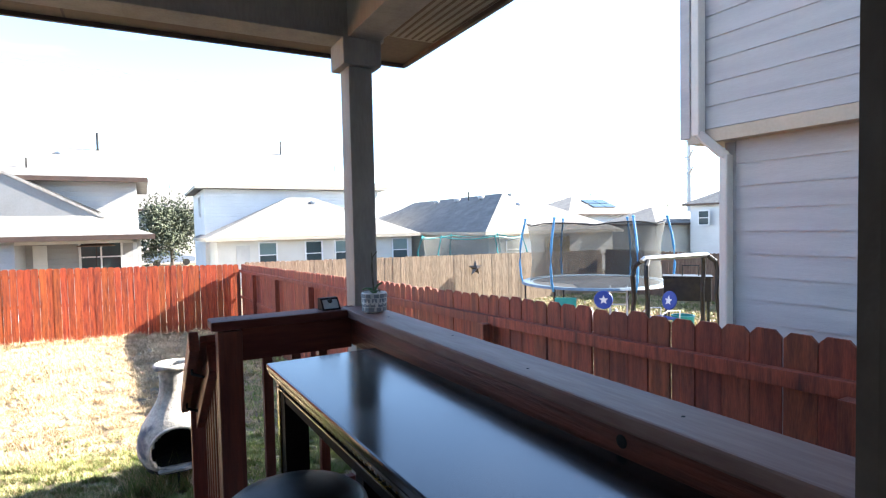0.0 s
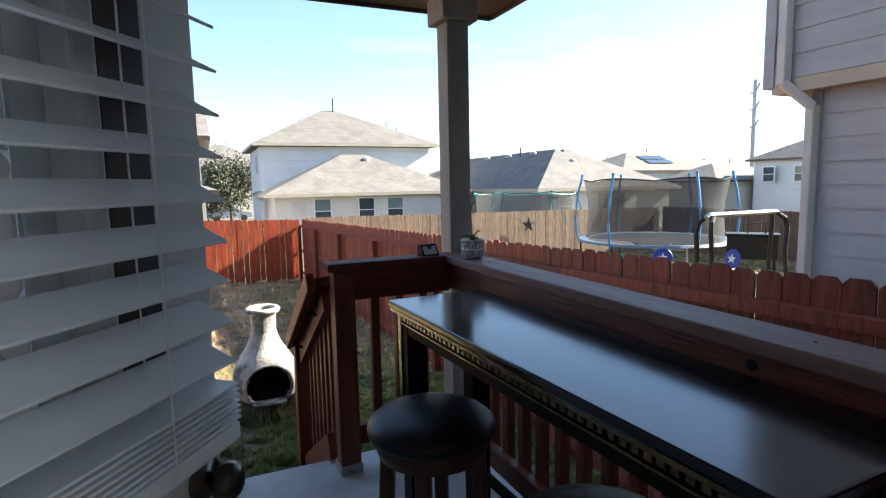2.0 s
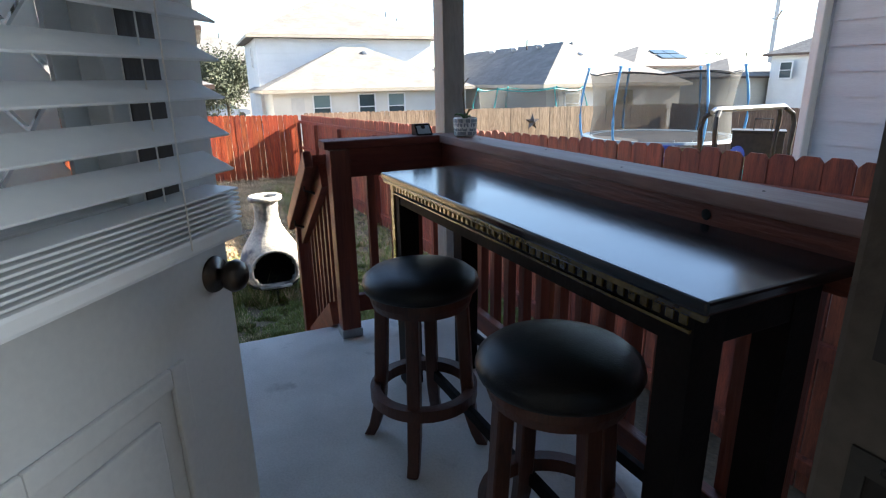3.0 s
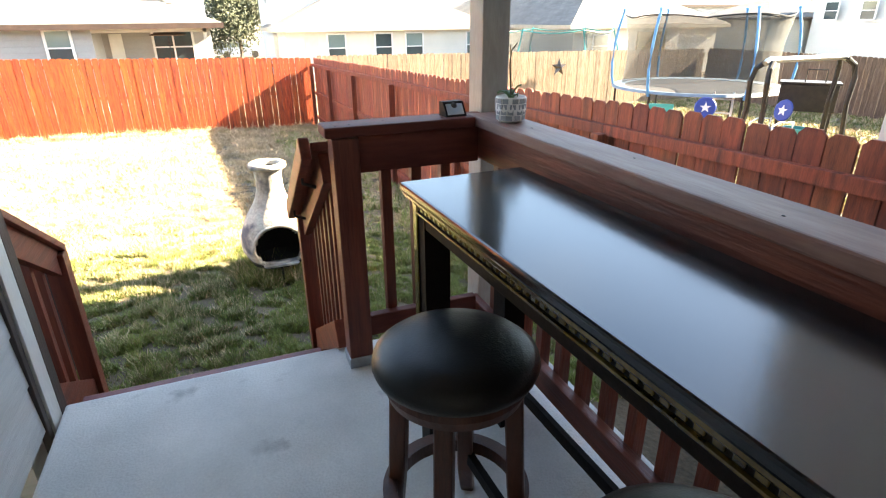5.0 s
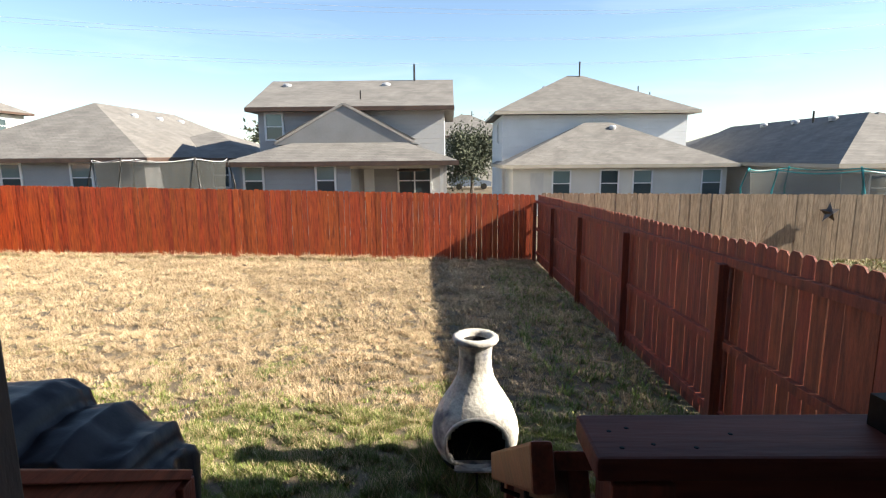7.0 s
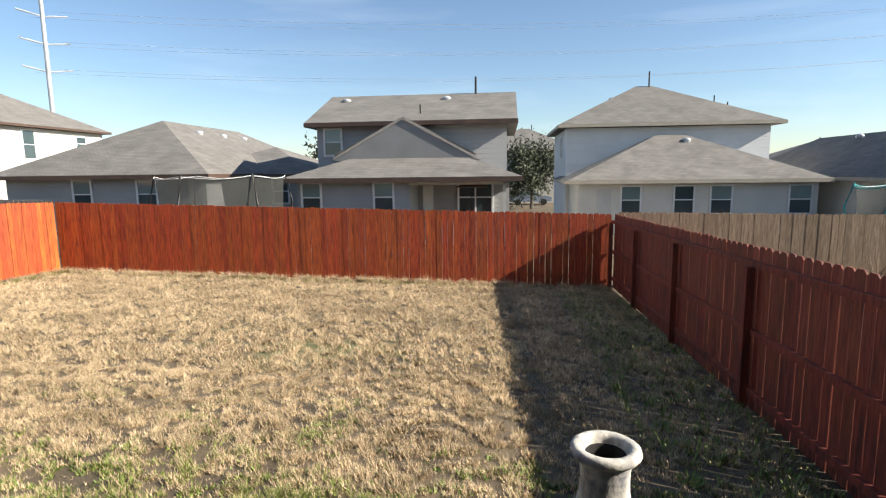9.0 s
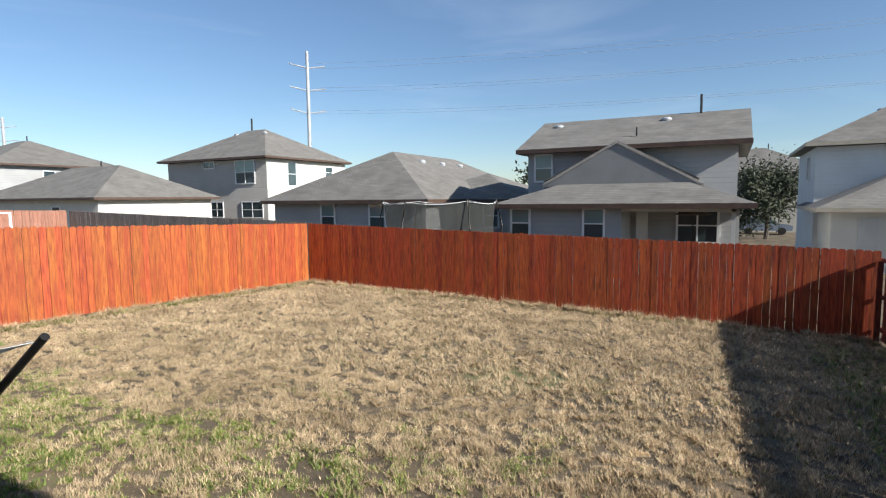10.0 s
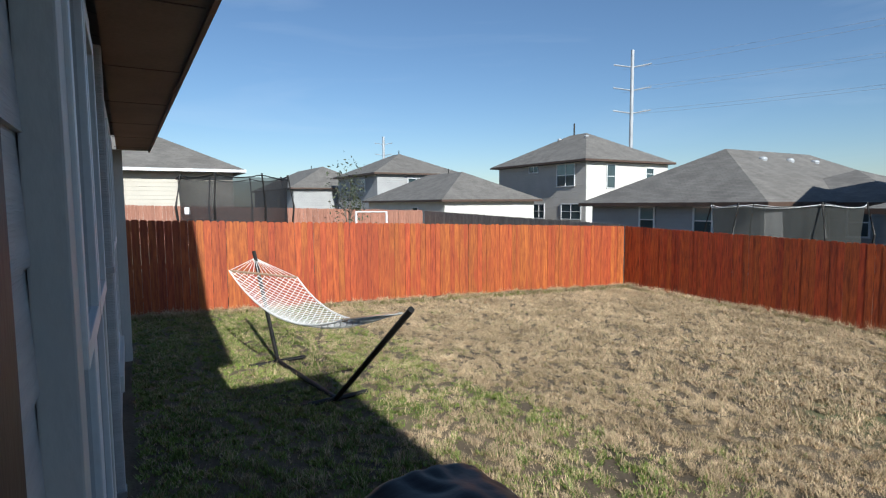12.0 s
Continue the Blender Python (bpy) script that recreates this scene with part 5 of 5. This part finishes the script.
def frame_swing(x0, x1, y, ztop):
    t = thing("swing_frame", "curved black steel garden swing frame", "swing", (0, 0, 0))
    for x in (x0, x1):
        for dy in (-0.16, 0.16):
            z = ground(x, y + dy)
            sg = 1 if x == x0 else -1
            pts = [(x - sg * 0.05, y + dy * 1.6, z), (x - sg * 0.08, y + dy * 1.2, z + 0.5), (x - sg * 0.02, y + dy, z + 1.1), (x - sg * 0.06, y + dy, ztop - 0.28), (x - sg * 0.02, y + dy * 0.8, ztop - 0.08), (x + sg * 0.1, y + dy * 0.4, ztop + 0.02)]
            part("leg", tube(pts, 0.045, 8), IRON, t)
    part("top_bar", tube([(x0, y, ztop), (x0 + 0.08, y, ztop + 0.05), (x1 - 0.08, y, ztop + 0.05), (x1, y, ztop)], 0.05, 8), METAL, t)
    return t


frame_swing(8.75, 10.7, 7.2, 0.60)


def star_points(r, q=0.42):
    return [((r if i % 2 == 0 else r * q) * math.sin(math.pi * i / 5), (r if i % 2 == 0 else r * q) * math.cos(math.pi * i / 5)) for i in range(10)]


def star_chair(x, y, rz):
    z = ground(x, y)
    t = thing("garden_chair", "navy round-backed garden chair with white star", "chair", (x, y, z), rz, "star chairs")
    b = part("backrest", lathe([(0.0, 0.02), (0.2, 0.02), (0.22, 0.0), (0.2, -0.02), (0.0, -0.02)], 28), NAVY, t)
    b.matrix_basis = pose(0, 0.22, 0.8, 80)
    st = part("star", prism(star_points(0.115), -0.006, 0.006), WHITEP, t, "white star")
    st.matrix_basis = pose(0, 0.19, 0.8, -10)
    part("seat", box(-0.25, 0.25, -0.25, 0.22, 0.4, 0.43, 0.01), NAVY, t)
    for sx in (-1, 1):
        part("arm_tube", tube([(sx * 0.28, 0.24, 0.0), (sx * 0.28, 0.24, 0.6), (sx * 0.28, -0.1, 0.62), (sx * 0.28, -0.28, 0.55), (sx * 0.28, -0.28, 0.0)], 0.018, 8), WHITEP, t)
    return t


star_chair(10.05, 9.45, -42)
star_chair(10.95, 8.55, -95)
tc = thing("plastic_chair", "teal plastic garden chair", "chair", (9.45, 10.1, ground(9.45, 10.1)), -40)
part("backrest", box(-0.26, 0.26, 0.2, 0.24, 0.38, 0.85, 0.02), TEAL, tc)
part("seat", box(-0.26, 0.26, -0.25, 0.2, 0.38, 0.42, 0.015), TEAL, tc)
for sx in (-0.22, 0.22):
    for sy in (-0.2, 0.2):
        part("leg", box(sx - 0.02, sx + 0.02, sy - 0.02, sy + 0.02, 0.0, 0.38, 0.005), WHITEP, tc)
smk = thing("patio_planter", "black raised bin on legs beside the fence", "planter", (12.0, 8.7, ground(12.0, 8.7)), -52)
zb = -0.55 - ground(12.0, 8.7)
part("bin", box(-0.52, 0.52, -0.25, 0.25, zb, zb + 0.55, 0.02), IRON, smk)
part("lid", box(-0.55, 0.55, -0.28, 0.28, zb + 0.552, zb + 0.59, 0.01), IRON, smk)
part("handle", tube([(-0.1, -0.27, zb + 0.6), (-0.1, -0.3, zb + 0.85), (0.25, -0.3, zb + 0.85), (0.25, -0.27, zb + 0.6)], 0.014, 6), IRON, smk)
for sx in (-0.46, 0.46):
    for sy in (-0.2, 0.2):
        part("leg", box(sx - 0.025, sx + 0.025, sy - 0.025, sy + 0.025, 0, zb, 0.004), IRON, smk)
tubx = thing("storage_tub", "teal plastic tub on the grass", "tub", (11.6, 8.5, ground(11.6, 8.5)))
part("tub", lathe([(0.0, 0.0), (0.2, 0.0), (0.24, 0.4), (0.26, 0.4), (0.26, 0.43), (0.22, 0.43), (0.2, 0.05), (0.0, 0.05)], 20), TEAL, tubx)

star = thing("barn_star", "dark metal barn star hanging on the tan fence", "ornament", (11.1, 16.78, -0.2))
bm = bmesh.new()
pts = star_points(0.3)
c = bm.verts.new((0, -0.16, 0))
ring = [bm.verts.new((x, 0, z)) for x, z in pts]
for i in range(10):
    bm.faces.new((c, ring[i], ring[(i + 1) % 10]))
part("face", bm, BRONZE, star)
part("hanger", tube([(0, 0.0, 0.05), (0, 0.1, 0.05)], 0.012, 6), IRON, star)
pl = thing("planter_tub", "teal plastic planter tub on the grass", "planter", (9.0, 13.2, ground(9.0, 13.2)))
part("tub", lathe([(0.0, 0.0), (0.26, 0.0), (0.34, 0.36), (0.37, 0.36), (0.37, 0.4), (0.32, 0.4), (0.28, 0.1), (0.0, 0.1)], 24), TEAL, pl)

# trampolines in other yards
def far_tramp(x, y, r, z_mat, z_top, label, nm, pole, n=8, hem=None):
    t = thing("trampoline", label, "trampoline", (x, y, 0))
    g = ground(x, y)
    part("net", lathe([(r, z_mat), (r * 0.98, (z_mat + z_top) / 2), (r * 1.01, z_top - 0.08)], 32), nm, t, "safety net")
    part("mat", lathe([(0.0, z_mat), (r, z_mat + 0.02), (r + 0.08, z_mat - 0.05)], 32), IRON, t)
    sag = [z_top - 0.1 * abs(math.sin(n * math.pi * (q / 48 - 0.4 / n))) for q in range(49)]
    part("top_ring", tube([(r * 1.03 * math.cos(6.28319 * q / 48), r * 1.03 * math.sin(6.28319 * q / 48), sag[q]) for q in range(49)], 0.009 if hem else 0.02, 6, cap=False), hem or pole, t)
    for i in range(n):
        a = radians(360 / n * (i + 0.4))
        c, s = math.cos(a), math.sin(a)
        part("pole", tube([(r * 1.02 * c, r * 1.02 * s, g), (r * 1.14 * c, r * 1.14 * s, (z_mat + z_top) / 2), (r * 1.03 * c, r * 1.03 * s, z_top + 0.05)], 0.035, 6), pole, t)
    return t


side_tramp = far_tramp(-19.6, 6.0, 1.75, 0.45, 2.48, "trampoline with black safety net beyond the fence", NETB, IRON)
part("warning_card", box(0.755, 0.765, -1.66, -1.5, 1.24, 1.46, 0), WHITEP, side_tramp, "small white warning card")
far_tramp(-9.2, 20.6, 2.0, -0.4, 1.42, "trampoline with pale safety net behind the back fence", NETD, IRON, 6, ROPE)
far_tramp(13.2, 20.4, 2.1, -0.5, 0.9, "trampoline with faded net behind the tan fence", NETG, TEAL, 6)
goal = thing("football_goal", "white plastic football goal in the next yard", "goal", (0, 0, 0))
zg = ground(-20, 11.2)
part("goal_frame", tube([(-20, 10.55, zg), (-20, 10.55, 1.22), (-20, 11.85, 1.2), (-20, 11.85, zg)], 0.05, 8), WHITEP, goal)
part("back_frame", tube([(-20.6, 10.75, zg), (-20.5, 10.75, 1.1), (-20, 10.55, 1.22)], 0.035, 8), WHITEP, goal)


# ---- trees ----
def tree(name, label, x, y, height, spread, leaves, leaf_size, seed, trunk_r=0.18, thin=False):
    rng = np.random.default_rng(seed)
    z0 = ground(x, y)
    t = thing(name, label, "tree", (x, y, z0))
    part("trunk", tube([(0, 0, -0.2), (0.05, 0.02, height * 0.25), (0.0, 0.06, height * 0.5)], trunk_r, 8, r2=trunk_r * 0.6), BARK, t)
    tips = []
    for i in range(9):
        a, up = rng.uniform(0, 6.28), rng.uniform(0.4, 1.0)
        tip = Vector((math.cos(a) * spread * rng.uniform(0.3, 0.85), math.sin(a) * spread * rng.uniform(0.3, 0.85), height * up * 0.92))
        part("limb", tube([(0, 0.03, height * 0.3), Vector((0, 0, height * 0.42)).lerp(tip, 0.45), tip], trunk_r * 0.45, 6, r2=trunk_r * 0.1), BARK, t)
        tips.append(tip)
    tips = np.array([list(p) for p in tips])
    c = tips[rng.integers(0, len(tips), leaves)] + rng.normal(0, 1, (leaves, 3)) * np.array([spread * 0.26, spread * 0.26, height * 0.14])
    d1, d2 = rng.normal(0, 1, (leaves, 3)), rng.normal(0, 1, (leaves, 3))
    d1 /= np.linalg.norm(d1, axis=1)[:, None]
    d2 -= (d1 * d2).sum(1)[:, None] * d1
    d2 /= np.linalg.norm(d2, axis=1)[:, None]
    s = leaf_size * rng.uniform(0.5, 1.2, leaves)[:, None]
    v = np.stack([c - d1 * s, c - d2 * s * 0.4, c + d1 * s, c + d2 * s * 0.4], 1).reshape(-1, 3)
    me = bpy.data.meshes.new("crown")
    me.from_pydata(v.tolist(), [], [(4 * i, 4 * i + 1, 4 * i + 2, 4 * i + 3) for i in range(leaves)])
    me.materials.append(OAK)
    o = new("crown", me)
    o.parent = t
    return t


tree("oak_tree", "live oak crown rising between the houses", 2.7, 51, 5.0, 2.3, 11000, 0.15, 1, 0.2)
tree("oak_tree", "live oak crown above a roof ridge", -12.5, 52, 6.3, 4.0, 7000, 0.24, 2, 0.3)
tree("oak_tree", "live oak crown behind the far roofs", -20, 80, 7.0, 6.0, 2200, 0.5, 5, 0.3)
tree("oak_tree", "distant oak crown behind the street houses", 60, 62, 5.2, 7.0, 7000, 0.3, 6, 0.3)
tree("young_tree", "young bare-branched tree in the next yard", -22, 10.95, 3.5, 0.9, 500, 0.09, 3, 0.05)

sh = thing("bare_shrub", "leafless pale shrub beside the tan fence", "shrub", (8.4, 15.4, ground(8.4, 15.4)))
rs = random.Random(4)
for q in range(9):
    a, ln = rs.uniform(0, 6.28), rs.uniform(0.9, 1.7)
    part("twig", tube([(0, 0, 0), (0.12 * math.cos(a), 0.12 * math.sin(a), ln * 0.5), (0.4 * math.cos(a), 0.4 * math.sin(a), ln)], 0.016, 5, r2=0.005), TAN, sh)

# ---- car between the houses ----
car = thing("car", "parked silver-blue hatchback behind the fence", "car", (2.75, 57.0, ground(2.75, 57) + 0.25), 10)
part("body", prism([(-2.0, 0.1), (2.0, 0.1), (2.05, 0.5), (1.7, 0.62), (1.0, 0.68), (0.45, 1.15), (-1.3, 1.2), (-1.9, 0.75), (-2.05, 0.5)], -0.85, 0.85), CARP, car)
part("side_window", prism([(0.85, 0.7), (0.4, 1.08), (-1.2, 1.12), (-1.6, 0.76)], -0.86, -0.852), PANE, car)
for x in (-1.25, 1.25):
    part("wheel", lathe([(0.0, 0.1), (0.3, 0.1), (0.32, 0.0), (0.3, -0.1), (0.0, -0.1)], 20), IRON, car).matrix_basis = pose(x, -0.78, 0.07, 90)

# ---- power line ----
def pylon(x, y, z0, z1, r, arms):
    t = thing("power_pole", "tall galvanised steel power pole with cross arms", "pole", (x, y, 0))
    part("mast", tube([(0, 0, z0 - 20), (0, 0, z1)], r, 12, r2=r * 0.7), PYLON, t)
    for z in arms:
        part("cross_arm", tube([(-4.2, -4.2, z + 1.2), (0, 0, z), (4.2, 4.2, z - 1.2 + 2.0)], 0.22, 6), PYLON, t)
    return t


pylon(-128.2, 150.0, 0.0, 51.5, 0.75, (46, 38.5, 31.0))
pylon(120, 90, 0.0, 24.0, 0.62, (21, 17, 13))
pylon(-330, 150, 0.0, 45, 1.0, (40, 33, 26))
for k, (dx, z) in enumerate(((-4, 46), (4, 47), (-4, 38.5), (4, 39), (-4, 31), (4, 31.5))):
    w = thing("power_cable", "thin overhead power cable", "cable", group="overhead cables")
    pts = []
    for i in range(25):
        s = i / 24
        pts.append((-128 + dx + s * 330, 150 + s * 60, z + 12 * s - 30 * (s - s * s)))
    part("wire", tube(pts, 0.03, 4, cap=False), PYLON, w)

# ---- grass ----
rng = np.random.default_rng(11)


def blades(n, xr, yr, keep, hmin, hmax, width, material, name, label, per=4):
    x, y = rng.uniform(*xr, n), rng.uniform(*yr, n)
    dens = np.array([keep(a, b) for a, b in zip(x, y)])
    clump = np.array([noise.noise(Vector((a * 8.2, b * 8.2, 0.3))) for a, b in zip(x, y)])
    ok = rng.random(n) < dens * np.clip(0.74 + 2.5 * clump, 0.12, 1.0)
    x, y = x[ok], y[ok]
    m = len(x)
    z = np.array([ground(a, b) for a, b in zip(x, y)]) - 0.004
    cl = np.array([noise.noise(Vector((a * 8.2, b * 8.2, 0.3))) for a, b in zip(x, y)])
    x, y, z, cl = (np.repeat(q, per) for q in (x, y, z, cl))
    m *= per
    a = rng.uniform(0, 6.283, m)
    h = rng.uniform(hmin, hmax, m) * np.maximum(0.3, 1.0 + 1.6 * cl)
    lean = rng.uniform(0.3, 1.2, m) * h
    x, y = x + rng.normal(0, 0.012, m), y + rng.normal(0, 0.012, m)
    dx, dy = np.cos(a), np.sin(a)
    w = width * rng.uniform(0.6, 1.3, m)
    v = np.empty((m, 3, 3))
    v[:, 0] = np.stack([x - dy * w, y + dx * w, z], 1)
    v[:, 1] = np.stack([x + dy * w, y - dx * w, z], 1)
    v[:, 2] = np.stack([x + dx * lean, y + dy * lean, z + h], 1)
    me = bpy.data.meshes.new(name)
    me.vertices.add(m * 3)
    me.vertices.foreach_set("co", v.reshape(-1))
    me.loops.add(m * 3)
    me.loops.foreach_set("vertex_index", np.arange(m * 3))
    me.polygons.add(m)
    me.polygons.foreach_set("loop_start", np.arange(m) * 3)
    me.update()
    me.materials.append(material)
    tagged(new(name, me), label, "grass", "", "stuff")


def green_share(x, y):
    g = 0.25 * max(0.0, 1 - (y - 3.0) / 4.0) + (0.25 if y < 4.9 else 0.0) + (0.3 if x > 0.3 and y < 6 else 0.0) + (0.55 * min(1.0, max(0.0, (-3.9 - x) / 1.2)) if y < 6.5 else 0.0) + 0.6 * math.exp(-((x + 2.3) / 1.7) ** 2 - ((y - 5.9) / 1.1) ** 2) + (0.22 if -4.5 < x < -0.3 and y < 4.8 else 0.0)
    g += (1.2 if y < 7.5 else 0.5) * max(0.0, noise.noise(Vector((x * 1.3, y * 1.3, 9.0))) - 0.02)
    g += 0.5 * noise.noise(Vector((x * 4.1, y * 4.1, 2.0))) * (1.0 if y < 7 else 0.3)
    return min(max(g, 0.03), 0.95)


blades(260000, (-12.1, 3.0), (2.7, 9.0), lambda x, y: (1.0 - 0.8 * green_share(x, y)) * (0.45 if x > 0.6 else 1.0), 0.022, 0.05, 0.0034, STRAW, "dormant_grass", "dry straw coloured lawn grass")
blades(140000, (-12.1, 3.0), (9.0, 16.8), lambda x, y: 1.0 - 0.5 * green_share(x, y), 0.025, 0.062, 0.005, STRAW, "dormant_grass", "dry straw coloured lawn grass")
blades(110000, (-12.1, 3.0), (2.7, 12.0), green_share, 0.015, 0.045, 0.0032, GREEN, "green_grass", "green blades among the dry lawn", 5)
blades(110000, (-1.5, 3.0), (2.7, 6.2), lambda x, y: 0.9, 0.015, 0.045, 0.003, GREEN, "green_grass", "green blades growing thick beside the steps", 5)
blades(75000, (-12.1, 3.0), (2.7, 9.0), lambda x, y: max(0.0, 1.8 * green_share(x, y) - 0.3), 0.015, 0.035, 0.008, CLOVER, "broadleaf_weeds", "low broadleaf weeds in the lawn", 5)
blades(9000, (-12.1, 3.0), (16.45, 16.82), lambda x, y: 0.9, 0.05, 0.13, 0.005, STRAW, "dormant_grass", "longer dry grass along the back fence")
blades(6000, (-12.14, -11.8), (2.7, 16.8), lambda x, y: 0.9, 0.05, 0.12, 0.005, STRAW, "dormant_grass", "longer dry grass along the side fence")
blades(5000, (-12.14, -11.7), (2.7, 16.8), lambda x, y: 0.7, 0.04, 0.09, 0.006, GREEN, "green_grass", "green tufts along the side fence")
blades(5000, (-12.1, 3.0), (16.3, 16.82), lambda x, y: 0.35, 0.04, 0.09, 0.006, GREEN, "green_grass", "green tufts along the back fence")
blades(4500, (1.6, 3.02), (6.0, 15.5), lambda x, y: 0.3 + 0.6 * max(0.0, noise.noise(Vector((x, y, 4.0)))), 0.03, 0.09, 0.008, CLOVER, "broadleaf_weeds", "green weeds in the shade of the fence", 5)
blades(60000, (3.2, 17.4), (4.5, 16.8), lambda x, y: 0.6 + 0.5 * noise.noise(Vector((x, y, 7.0))), 0.03, 0.08, 0.012, GREEN, "green_grass", "greenish lawn of the next yard", 3)
blades(60000, (3.2, 17.4), (4.5, 16.8), lambda x, y: 0.7, 0.03, 0.07, 0.011, STRAW, "dormant_grass", "dry lawn of the next yard", 3)
blades(1500, (0.42, 1.12), (4.75, 5.45), lambda x, y: 0.9, 0.05, 0.13, 0.004, GREEN, "green_grass", "longer green grass round the chiminea")
blades(700, (0.42, 1.12), (4.75, 5.45), lambda x, y: 0.9, 0.05, 0.12, 0.004, STRAW, "dormant_grass", "longer dry grass round the chiminea")
